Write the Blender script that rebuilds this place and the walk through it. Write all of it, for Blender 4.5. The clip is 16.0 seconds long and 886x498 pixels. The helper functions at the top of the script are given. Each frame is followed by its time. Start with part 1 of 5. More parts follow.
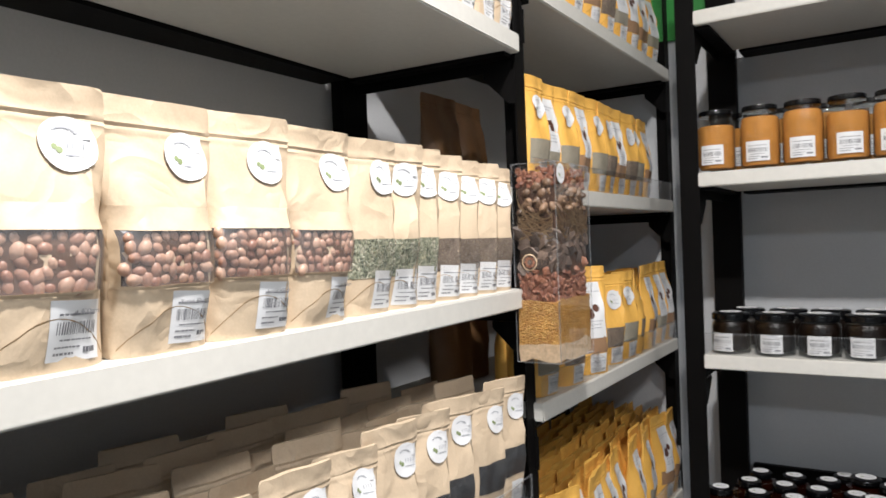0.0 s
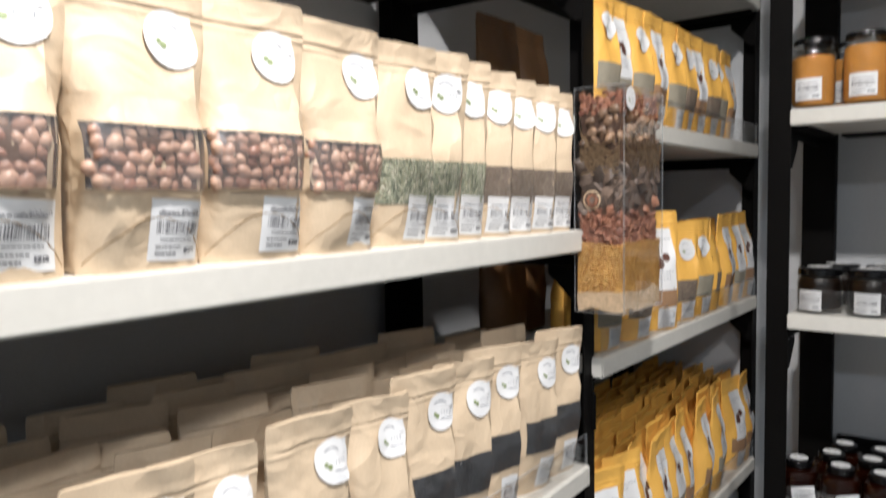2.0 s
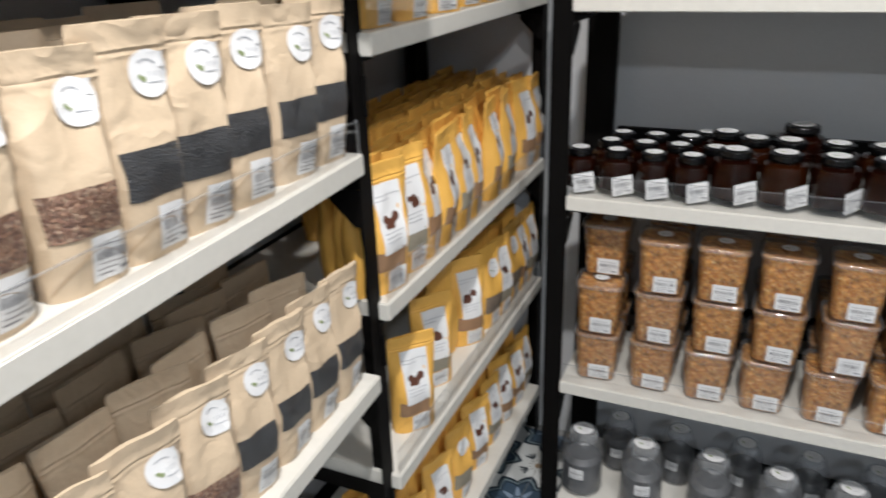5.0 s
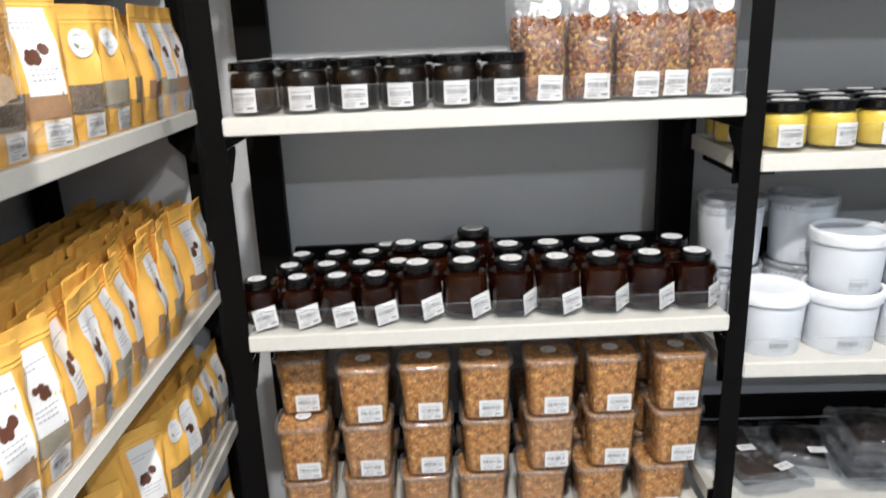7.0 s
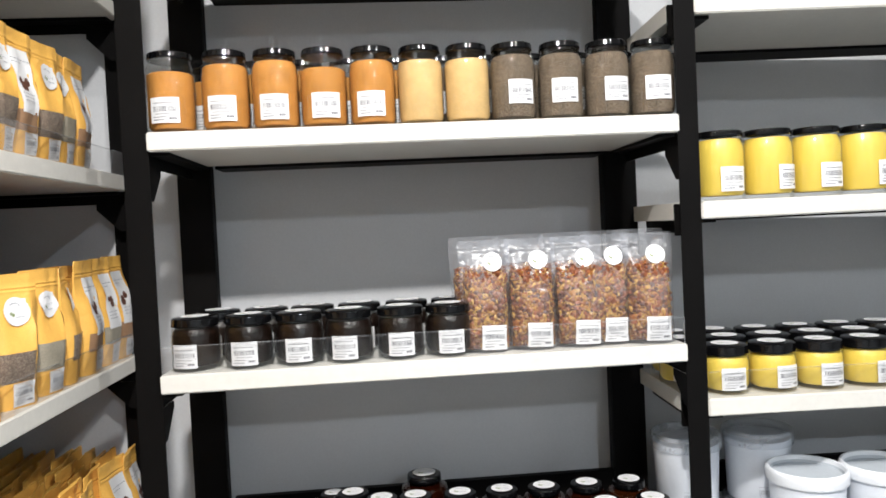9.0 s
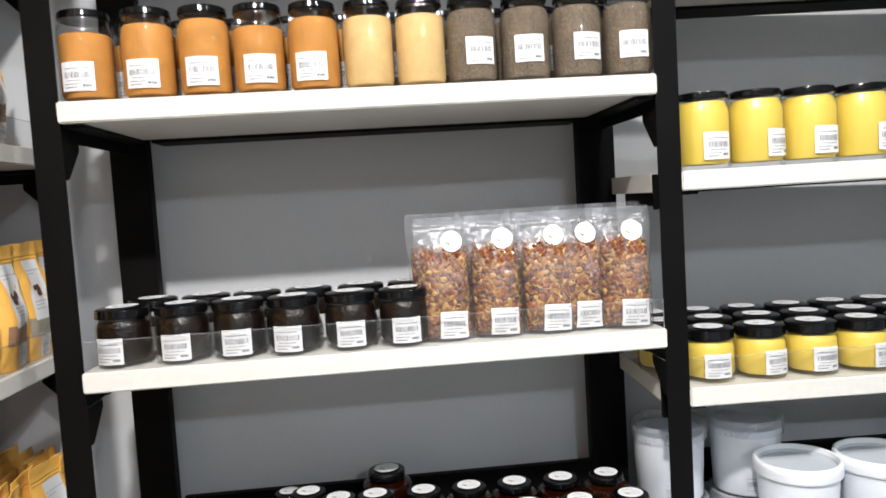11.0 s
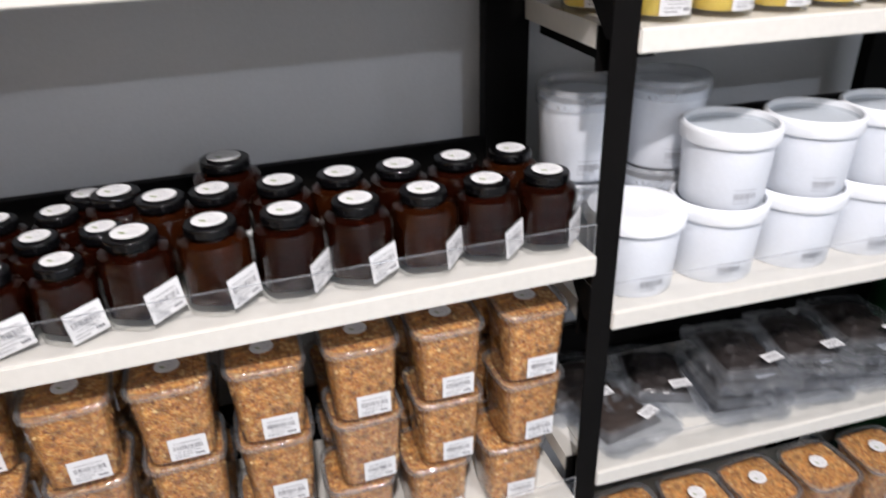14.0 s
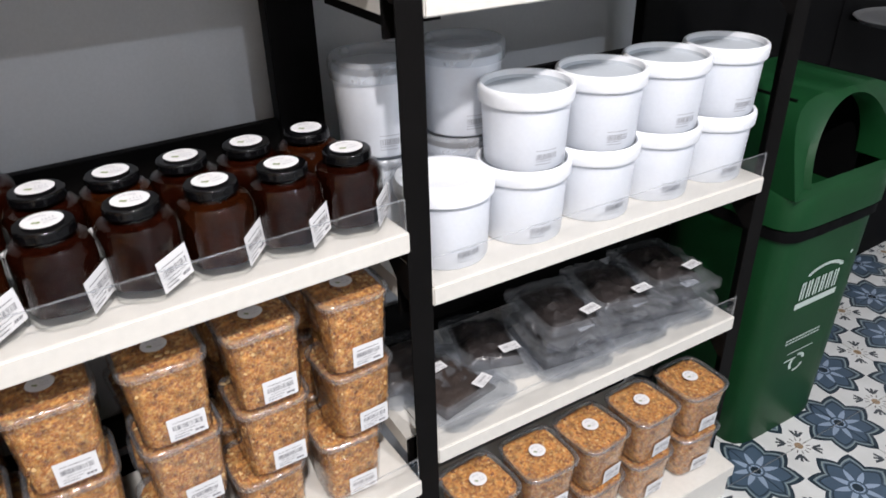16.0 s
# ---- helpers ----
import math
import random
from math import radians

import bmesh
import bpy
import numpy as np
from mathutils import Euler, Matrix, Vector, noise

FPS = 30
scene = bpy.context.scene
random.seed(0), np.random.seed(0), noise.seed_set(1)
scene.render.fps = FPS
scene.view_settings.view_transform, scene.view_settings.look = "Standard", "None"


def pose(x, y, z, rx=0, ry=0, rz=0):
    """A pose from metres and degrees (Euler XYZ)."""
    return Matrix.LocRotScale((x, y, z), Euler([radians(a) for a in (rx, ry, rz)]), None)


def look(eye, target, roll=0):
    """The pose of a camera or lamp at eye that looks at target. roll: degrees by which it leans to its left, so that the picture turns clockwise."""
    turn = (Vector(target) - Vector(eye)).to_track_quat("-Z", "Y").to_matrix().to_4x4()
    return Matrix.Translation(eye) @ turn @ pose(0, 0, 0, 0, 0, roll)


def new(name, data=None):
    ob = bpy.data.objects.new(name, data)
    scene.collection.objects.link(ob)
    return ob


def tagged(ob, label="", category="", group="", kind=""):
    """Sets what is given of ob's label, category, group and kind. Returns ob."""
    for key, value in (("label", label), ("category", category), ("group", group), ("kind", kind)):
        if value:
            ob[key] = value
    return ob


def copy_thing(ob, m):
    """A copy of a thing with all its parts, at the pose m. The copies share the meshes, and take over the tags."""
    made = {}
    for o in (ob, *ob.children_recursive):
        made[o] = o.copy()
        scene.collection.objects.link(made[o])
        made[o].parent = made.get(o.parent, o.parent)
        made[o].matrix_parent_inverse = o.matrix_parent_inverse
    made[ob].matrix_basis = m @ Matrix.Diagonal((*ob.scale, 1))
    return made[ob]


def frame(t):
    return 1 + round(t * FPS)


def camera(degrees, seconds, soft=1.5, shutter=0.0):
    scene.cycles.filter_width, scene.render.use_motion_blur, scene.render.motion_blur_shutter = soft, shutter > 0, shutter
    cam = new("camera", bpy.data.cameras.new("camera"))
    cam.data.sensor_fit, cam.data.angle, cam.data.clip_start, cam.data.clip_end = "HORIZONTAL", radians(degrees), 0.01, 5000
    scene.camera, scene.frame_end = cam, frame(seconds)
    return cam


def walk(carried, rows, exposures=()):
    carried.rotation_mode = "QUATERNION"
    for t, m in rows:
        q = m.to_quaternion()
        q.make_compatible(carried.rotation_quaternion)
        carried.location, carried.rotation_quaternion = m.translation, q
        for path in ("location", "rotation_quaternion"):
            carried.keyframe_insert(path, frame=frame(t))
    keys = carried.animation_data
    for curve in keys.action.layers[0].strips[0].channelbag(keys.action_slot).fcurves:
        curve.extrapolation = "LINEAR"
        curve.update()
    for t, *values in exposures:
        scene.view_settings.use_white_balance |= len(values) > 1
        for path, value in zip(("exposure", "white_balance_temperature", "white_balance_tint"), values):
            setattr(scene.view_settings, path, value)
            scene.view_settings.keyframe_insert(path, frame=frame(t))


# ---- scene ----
cam = camera(63.1, 16.0, 1.6, 0.5)
PATH = [
    (0, (-0.079, 0.46, 1.64), (-1.152, 2.148, 1.624), -2.1),
    (0.5, (-0.095, 0.497, 1.642), (-1.222, 2.148, 1.643), -1.8),
    (1, (-0.107, 0.537, 1.643), (-1.273, 2.162, 1.66), -1.2),
    (1.5, (-0.11, 0.552, 1.637), (-1.313, 2.15, 1.657), -0.8),
    (2, (-0.121, 0.572, 1.602), (-1.347, 2.148, 1.473), -0.9),
    (2.5, (-0.132, 0.593, 1.561), (-1.353, 2.138, 1.209), -0.7),
    (3, (-0.138, 0.604, 1.531), (-1.339, 2.131, 1.054), -1.3),
    (3.2, (-0.116, 0.619, 1.528), (-1.339, 2.107, 0.989), -1.2),
    (5.5, (-0.105, 0.755, 1.453), (-0.576, 2.526, 0.651), -1.6),
    (6, (-0.106, 0.821, 1.459), (-0.278, 2.689, 0.765), -1.3),
    (6.5, (-0.104, 0.858, 1.459), (-0.167, 2.754, 0.824), -2.1),
    (7, (-0.113, 0.886, 1.486), (-0.076, 2.804, 0.919), -2.2),
    (7.5, (-0.113, 0.903, 1.502), (-0.046, 2.854, 1.068), -2.0),
    (8, (-0.084, 0.915, 1.555), (-0.002, 2.893, 1.272), -2.0),
    (8.5, (-0.083, 0.912, 1.579), (0.037, 2.906, 1.465), -2.0),
    (9, (-0.074, 0.913, 1.593), (0.087, 2.906, 1.535), -2.7),
    (9.5, (-0.067, 0.92, 1.591), (0.123, 2.911, 1.557), -2.7),
    (9.7, (-0.068, 0.926, 1.595), (0.145, 2.914, 1.561), -2.8),
    (12, (0.06, 1.164, 1.593), (0.194, 3.149, 1.385), -4.0),
    (12.5, (0.028, 1.235, 1.551), (0.193, 3.214, 1.312), -3.6),
    (13, (0.003, 1.324, 1.508), (0.195, 3.223, 0.911), -3.7),
    (13.5, (0.001, 1.374, 1.477), (0.34, 3.19, 0.711), -2.7),
    (14, (-0.021, 1.394, 1.428), (0.527, 3.084, 0.511), -1.5),
    (14.5, (-0.016, 1.409, 1.422), (0.623, 3.017, 0.42), -0.5),
    (15, (-0.001, 1.424, 1.408), (0.75, 2.966, 0.379), 0.8),
    (15.5, (0.028, 1.419, 1.405), (0.906, 2.904, 0.393), -0.1),
    (16, (0.032, 1.43, 1.403), (0.979, 2.897, 0.428), -1.4),
]
EXPOSURES = [(0, -0.70, 6500, 11), (1.5, -0.74, 6500, 11), (3, -0.64, 6500, 10), (5.5, -0.36, 6500, 10), (6.2, -0.14, 6500, 10), (7, -0.02, 6500, 10), (9, 0.04, 6500, 10), (12.5, 0.0, 6500, 13), (14, 0.02, 6500, 16), (16, 0.09, 6500, 15)]
walk(cam, [(t, look(eye, target, roll)) for t, eye, target, roll in PATH], EXPOSURES)

# ---- light ----
world = bpy.data.worlds.new("world")
world.use_nodes = True
world.node_tree.nodes["Background"].inputs[0].default_value = (0.8, 0.85, 1.0, 1)
world.node_tree.nodes["Background"].inputs[1].default_value = 0.01
scene.world = world
scene.view_settings.exposure = 0.0

CEILING = 2.8
WARM, COOL_FILL = (1.0, 0.98, 0.96), (0.81, 0.90, 1.0)
# All out of view; the cool ones are fill, added to brighten shelves.
LAMPS = [(-0.09, 0.80, 70, WARM), (-0.18, -1.0, 5, WARM), (0.75, 0.90, 29, WARM), (2.4, 0.3, 6, COOL_FILL), (0.95, -1.3, 47, COOL_FILL), (2.4, -1.3, 17, COOL_FILL)]


# ---- materials ----
def nodes_of(name):
    m = bpy.data.materials.new(name)
    m.use_nodes = True
    nt = m.node_tree
    return m, nt, nt.nodes["Principled BSDF"]


def node(nt, kind, **values):
    n = nt.nodes.new(kind)
    for key, v in values.items():
        n.inputs[key].default_value = v
    return n


def noise_tex(nt, coords, scale, detail=3.0):
    n = node(nt, "ShaderNodeTexNoise", Scale=scale, Detail=detail)
    nt.links.new(coords, n.inputs["Vector"])
    return n.outputs["Fac"]


def ramp(nt, fac, stops):
    r = nt.nodes.new("ShaderNodeValToRGB")
    while len(r.color_ramp.elements) < len(stops):
        r.color_ramp.elements.new(0.5)
    for e, (p, c) in zip(r.color_ramp.elements, stops):
        e.position, e.color = p, (*c, 1)
    nt.links.new(fac, r.inputs[0])
    return r.outputs[0]


def shade(c, k):
    return tuple(min(1, v * k) for v in c)


def plain(name, color, rough=0.5, metal=0.0, vary=0.12, big=9.0, fine=160.0, bump=0.08, coat=0.0, depth=0.001, spec=0.5, crumple=0.0):
    """A surface with stains at a large scale, grain at a fine one, and a little relief."""
    m, nt, b = nodes_of(name)
    coords = nt.nodes.new("ShaderNodeTexCoord").outputs["Object"]
    info = nt.nodes.new("ShaderNodeObjectInfo")
    shift = node(nt, "ShaderNodeVectorMath")
    shift.operation = "ADD"
    spread = node(nt, "ShaderNodeMath")
    spread.operation = "MULTIPLY"
    spread.inputs[1].default_value = 7.0
    nt.links.new(info.outputs["Random"], spread.inputs[0])
    nt.links.new(coords, shift.inputs[0])
    nt.links.new(spread.outputs[0], shift.inputs[1])
    v = shift.outputs[0]
    stains, grain = noise_tex(nt, v, big), noise_tex(nt, v, fine, 2.0)
    add = node(nt, "ShaderNodeMath")
    nt.links.new(stains, add.inputs[0])
    nt.links.new(grain, add.inputs[1])
    half = node(nt, "ShaderNodeMath")
    half.operation = "MULTIPLY"
    half.inputs[1].default_value = 0.5
    nt.links.new(add.outputs[0], half.inputs[0])
    c = ramp(nt, half.outputs[0], [(0.3, shade(color, 1 - vary)), (0.7, shade(color, 1 + vary))])
    nt.links.new(c, b.inputs["Base Color"])
    b.inputs["Roughness"].default_value = rough
    b.inputs["Metallic"].default_value = metal
    b.inputs["Coat Weight"].default_value = coat
    b.inputs["Specular IOR Level"].default_value = spec
    last = None
    if crumple:
        fold = node(nt, "ShaderNodeTexNoise", Scale=16.0, Detail=2.5, Distortion=0.4)
        nt.links.new(v, fold.inputs["Vector"])
        ridge = node(nt, "ShaderNodeMath")
        ridge.operation = "PINGPONG"
        ridge.inputs[1].default_value = 0.16
        nt.links.new(fold.outputs["Fac"], ridge.inputs[0])
        cb = node(nt, "ShaderNodeBump", Strength=crumple, Distance=0.02)
        nt.links.new(ridge.outputs[0], cb.inputs["Height"])
        last = cb.outputs[0]
    if bump:
        bp = node(nt, "ShaderNodeBump", Strength=bump, Distance=depth)
        nt.links.new(grain, bp.inputs["Height"])
        if last:
            nt.links.new(last, bp.inputs["Normal"])
        last = bp.outputs[0]
    if last:
        nt.links.new(last, b.inputs["Normal"])
    return m


def grains(name, colors, size, rough=0.5, relief=0.8, coat=0.0, stretch=(1, 1, 1), depth=0.003, patch=0.2):
    """Loose goods: cells of mixed colours, each one rounded."""
    m, nt, b = nodes_of(name)
    coords = nt.nodes.new("ShaderNodeTexCoord").outputs["Object"]
    mp = nt.nodes.new("ShaderNodeMapping")
    mp.inputs["Scale"].default_value = stretch
    nt.links.new(coords, mp.inputs["Vector"])
    warp = node(nt, "ShaderNodeTexNoise", Scale=0.6 / size, Detail=2.0)
    nt.links.new(mp.outputs[0], warp.inputs["Vector"])
    mix = nt.nodes.new("ShaderNodeMix")
    mix.data_type = "VECTOR"
    mix.inputs["Factor"].default_value = 0.004
    nt.links.new(mp.outputs[0], mix.inputs[4])
    nt.links.new(warp.outputs["Color"], mix.inputs[5])
    vor = node(nt, "ShaderNodeTexVoronoi", Scale=1.0 / size)
    nt.links.new(mix.outputs[1], vor.inputs["Vector"])
    sep = nt.nodes.new("ShaderNodeSeparateColor")
    nt.links.new(vor.outputs["Color"], sep.inputs[0])
    n = len(colors)
    r = nt.nodes.new("ShaderNodeValToRGB")
    r.color_ramp.interpolation = "CONSTANT"
    while len(r.color_ramp.elements) < n:
        r.color_ramp.elements.new(0.5)
    for i, (e, c) in enumerate(zip(r.color_ramp.elements, colors)):
        e.position, e.color = i / n, (*c, 1)
    nt.links.new(sep.outputs[0], r.inputs[0])
    big = noise_tex(nt, coords, 25.0 if patch < 0.3 else 75.0)
    tone = ramp(nt, big, [(0.3, (0.95 - patch,) * 3), (0.7, (0.95 + patch,) * 3)])
    mul = nt.nodes.new("ShaderNodeMix")
    mul.data_type, mul.blend_type = "RGBA", "MULTIPLY"
    mul.inputs["Factor"].default_value = 1.0
    nt.links.new(r.outputs[0], mul.inputs[6])
    nt.links.new(tone, mul.inputs[7])
    nt.links.new(mul.outputs[2], b.inputs["Base Color"])
    b.inputs["Roughness"].default_value = rough
    b.inputs["Coat Weight"].default_value = coat
    b.inputs["Coat Roughness"].default_value = 0.12
    inv = node(nt, "ShaderNodeMath")
    inv.operation = "MULTIPLY"
    inv.inputs[1].default_value = -1.0
    nt.links.new(vor.outputs["Distance"], inv.inputs[0])
    bp = node(nt, "ShaderNodeBump", Strength=relief, Distance=depth)
    nt.links.new(inv.outputs[0], bp.inputs["Height"])
    nt.links.new(bp.outputs[0], b.inputs["Normal"])
    return m


def pieces(name, dark, light, rough=0.45, bump=0.3, fine=500.0):
    """Small loose pieces, each with a tone of its own."""
    m, nt, b = nodes_of(name)
    rnd_out = nt.nodes.new("ShaderNodeNewGeometry").outputs["Random Per Island"]
    coords = nt.nodes.new("ShaderNodeTexCoord").outputs["Object"]
    grain = noise_tex(nt, coords, fine, 2.0)
    mixv = node(nt, "ShaderNodeMath")
    mixv.operation = "MULTIPLY_ADD"
    mixv.inputs[1].default_value = 0.7
    half = node(nt, "ShaderNodeMath")
    half.operation = "MULTIPLY"
    half.inputs[1].default_value = 0.3
    nt.links.new(grain, half.inputs[0])
    nt.links.new(rnd_out, mixv.inputs[0])
    nt.links.new(half.outputs[0], mixv.inputs[2])
    nt.links.new(ramp(nt, mixv.outputs[0], [(0.08, dark), (0.92, light)]), b.inputs["Base Color"])
    b.inputs["Roughness"].default_value = rough
    bp = node(nt, "ShaderNodeBump", Strength=bump, Distance=0.001)
    nt.links.new(grain, bp.inputs["Height"])
    nt.links.new(bp.outputs[0], b.inputs["Normal"])
    return m


def clear(name, tint, rough=0.05, ior=1.45, haze=0.0, wrinkle=0.0, wscale=40.0, wdepth=0.004):
    """Thin glass or film: lets light through, with gloss by Fresnel and some milky haze."""
    m, nt, b = nodes_of(name)
    out = nt.nodes["Material Output"]
    tr = node(nt, "ShaderNodeBsdfTransparent", Color=(*tint, 1))
    gl = node(nt, "ShaderNodeBsdfGlossy", Roughness=rough)
    lw = node(nt, "ShaderNodeLayerWeight", Blend=0.5)
    pw = node(nt, "ShaderNodeMath")
    pw.operation = "POWER"
    pw.inputs[1].default_value = 4.0
    nt.links.new(lw.outputs["Facing"], pw.inputs[0])
    f0 = ((ior - 1) / (ior + 1)) ** 2
    fr = node(nt, "ShaderNodeMath")
    fr.operation = "MULTIPLY_ADD"
    fr.inputs[1].default_value, fr.inputs[2].default_value = 0.75, f0
    nt.links.new(pw.outputs[0], fr.inputs[0])
    mix = nt.nodes.new("ShaderNodeMixShader")
    coords = nt.nodes.new("ShaderNodeTexCoord").outputs["Object"]
    if wrinkle:
        bp = node(nt, "ShaderNodeBump", Strength=wrinkle, Distance=wdepth)
        nt.links.new(noise_tex(nt, coords, wscale), bp.inputs["Height"])
        nt.links.new(bp.outputs[0], gl.inputs["Normal"])
        nt.links.new(bp.outputs[0], lw.inputs["Normal"])
    base = tr.outputs[0]
    if haze:
        df = node(nt, "ShaderNodeBsdfDiffuse", Color=(0.8, 0.82, 0.85, 1))
        hz = nt.nodes.new("ShaderNodeMixShader")
        hm = node(nt, "ShaderNodeMath")
        hm.operation = "MULTIPLY"
        hm.inputs[1].default_value = haze * 2
        nt.links.new(noise_tex(nt, coords, 15.0), hm.inputs[0])
        nt.links.new(hm.outputs[0], hz.inputs[0])
        nt.links.new(tr.outputs[0], hz.inputs[1])
        nt.links.new(df.outputs[0], hz.inputs[2])
        base = hz.outputs[0]
    nt.links.new(fr.outputs[0], mix.inputs[0])
    nt.links.new(base, mix.inputs[1])
    nt.links.new(gl.outputs[0], mix.inputs[2])
    nt.links.new(mix.outputs[0], out.inputs["Surface"])
    return m


WALL = plain("wall paint", (0.588, 0.598, 0.612), 0.65, vary=0.05, big=2.5, fine=220, bump=0.06)
# Unseen walls: their grey sets how much light they bounce.
UNSEEN_WALL = plain("unseen wall grey", (0.42, 0.42, 0.415), 0.7, vary=0.04, big=2)
CEIL = plain("ceiling paint", (0.8, 0.8, 0.78), 0.8, vary=0.03)
BOARD = plain("cream laminate", (0.655, 0.635, 0.585), 0.42, vary=0.05, big=6, fine=90, bump=0.03)
BLACK = plain("black powder coat", (0.0045, 0.0041, 0.0040), 0.5, spec=0.06, vary=0.25, fine=500, bump=0.12, depth=0.0004)
KRAFT = plain("kraft paper", (0.60, 0.468, 0.328), 0.52, crumple=0.45, vary=0.07, big=14, fine=380, bump=0.10)
# Darker kraft for the gusset seam: the shade of the crease as colour.
KRAFT_CREASE_SHADE = plain("kraft paper crease shade", (0.42, 0.28, 0.15), 0.6, vary=0.1)
YELLOW_KRAFT = plain("yellow paper", (0.80, 0.442, 0.092), 0.5, crumple=0.3, vary=0.09, big=14, fine=380, bump=0.10)
# Darker yellow, likewise standing in for shade along the seam.
YELLOW_CREASE_SHADE = plain("yellow paper crease shade", (0.46, 0.23, 0.03), 0.55, vary=0.1)
# Dark brown tone puts the shade at the shelf backs into the paper.
SHADED_PAPER = plain("shaded pouch paper", (0.17, 0.085, 0.035), 0.5, crumple=0.3, vary=0.12, big=14, fine=380, bump=0.10)
PAPER = plain("white label", (0.74, 0.74, 0.745), 0.45, vary=0.02, bump=0.02)
INK = plain("black ink", (0.17, 0.17, 0.185), 0.5, vary=0.1, bump=0)
GREY_INK = plain("grey ink", (0.34, 0.35, 0.38), 0.5, vary=0.1, bump=0)
LEAF = plain("green ink", (0.24, 0.29, 0.14), 0.5, bump=0)
BROWN_INK = plain("brown ink", (0.10, 0.035, 0.02), 0.5, bump=0)
LID = plain("black lacquered tin", (0.0026, 0.0026, 0.003), 0.10, vary=0.2, bump=0.015, spec=0.32)
GLASS = clear("jar glass", (0.96, 0.97, 0.96), 0.035, 1.48, wrinkle=0.25, wscale=22, wdepth=0.006)
# Haze is partly milky film, partly sheen from reflections painted in.
FILM = clear("clear film with sheen", (0.97, 0.97, 0.98), 0.26, 1.4, haze=0.05, wrinkle=0.9, wscale=13, wdepth=0.014)
# Part of this haze paints glare on the peanut windows.
GLARE_FILM = clear("window film with glare", (0.96, 0.95, 0.94), 0.2, 1.5, haze=0.085, wrinkle=0.4, wscale=60)
PET = clear("clear tub plastic", (0.95, 0.95, 0.95), 0.07, 1.5, haze=0.03, wrinkle=0.15, wscale=30)
SEED_FILM = clear("hazy window film", (0.96, 0.95, 0.94), 0.16, 1.4, haze=0.025, wrinkle=0.6, wscale=30, wdepth=0.006)
# Milkier than PET; used on the lower tubs.
PET_HAZY = clear("hazy tub plastic", (0.93, 0.93, 0.94), 0.12, 1.5, haze=0.07, wrinkle=0.25, wscale=40)
ACRYLIC = clear("acrylic", (0.985, 0.985, 0.985), 0.03, 1.42, haze=0.004)
PACK_FILM = clear("vacuum film", (0.96, 0.97, 0.99), 0.16, 1.35, haze=0.012, wrinkle=0.8, wscale=38)
PACK_EDGE = clear("loose vacuum film", (0.94, 0.96, 0.99), 0.24, 2.5, haze=0.065, wrinkle=1.0, wscale=38, wdepth=0.008)
TUB_RIM = clear("tub rim plastic", (0.95, 0.95, 0.95), 0.09, 2.3, haze=0.04, wrinkle=0.5, wscale=120)
# Milky strips that paint the highlight along acrylic edges.
EDGE_HIGHLIGHT = clear("acrylic edge highlight", (0.95, 0.96, 0.97), 0.12, 2.0, haze=0.12)
PAIL = plain("white polypropylene", (0.72, 0.75, 0.80), 0.36, vary=0.03, bump=0.03)
PAIL_LID = plain("white soft plastic", (0.79, 0.81, 0.84), 0.42, vary=0.03, bump=0.05, crumple=0.12)
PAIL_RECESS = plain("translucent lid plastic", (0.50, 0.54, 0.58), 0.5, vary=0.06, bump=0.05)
CLEAR_LID = clear("frosted lid", (0.9, 0.92, 0.94), 0.2, 1.45, haze=0.22)
GREEN = plain("green moulded plastic", (0.0045, 0.043, 0.0125), 0.42, spec=0.22, vary=0.15, big=5, fine=300, bump=0.12, depth=0.0006)
DARK = plain("matt black panel", (0.003, 0.003, 0.0033), 0.6, spec=0.06, vary=0.3, big=3)
STEEL = plain("grey steel", (0.45, 0.46, 0.47), 0.35, metal=0.8, vary=0.08)
WHITE_PRINT = plain("white print", (0.46, 0.54, 0.50), 0.5, vary=0.1, bump=0)
GROUT = plain("cement joint", (0.30, 0.30, 0.29), 0.85, vary=0.12, fine=400)
SIGN_GREEN = plain("green sign paint", (0.03, 0.30, 0.05), 0.4, vary=0.05)

NUT = pieces("peanut skin", (0.27, 0.12, 0.08), (0.58, 0.38, 0.28), 0.40)
FENNEL = grains("green seeds", [(0.27, 0.29, 0.20), (0.40, 0.41, 0.30), (0.17, 0.19, 0.13), (0.33, 0.34, 0.23), (0.48, 0.46, 0.35)], 0.0024, coat=0.35, stretch=(1, 1, 0.55))
CHIA = grains("grey brown seeds", [(0.26, 0.19, 0.14), (0.17, 0.12, 0.09), (0.34, 0.27, 0.2), (0.21, 0.16, 0.12)], 0.0016, coat=0.35)
FLAX = grains("brown seeds", [(0.25, 0.13, 0.08), (0.17, 0.08, 0.05), (0.33, 0.19, 0.12), (0.21, 0.105, 0.065), (0.42, 0.29, 0.20)], 0.0026, coat=0.5, stretch=(1, 1, 0.6))
BLACK_SEED = grains("black seeds", [(0.012, 0.013, 0.017), (0.02, 0.022, 0.028), (0.008, 0.008, 0.01), (0.035, 0.038, 0.045)], 0.0022, coat=0.6)
POWDER = plain("ground spice", (0.30, 0.17, 0.09), 0.75, vary=0.2, big=40, fine=400, bump=0.3, coat=0.3)
GREEN_POWDER = plain("grey green powder", (0.28, 0.25, 0.19), 0.75, vary=0.2, big=40, fine=400, bump=0.3, coat=0.3)
TURMERIC = plain("orange spice powder", (0.53, 0.225, 0.044), 0.8, vary=0.26, big=34, fine=500, bump=0.3)
GINGER = plain("pale yellow powder", (0.66, 0.43, 0.18), 0.8, vary=0.20, big=34, fine=500, bump=0.3)
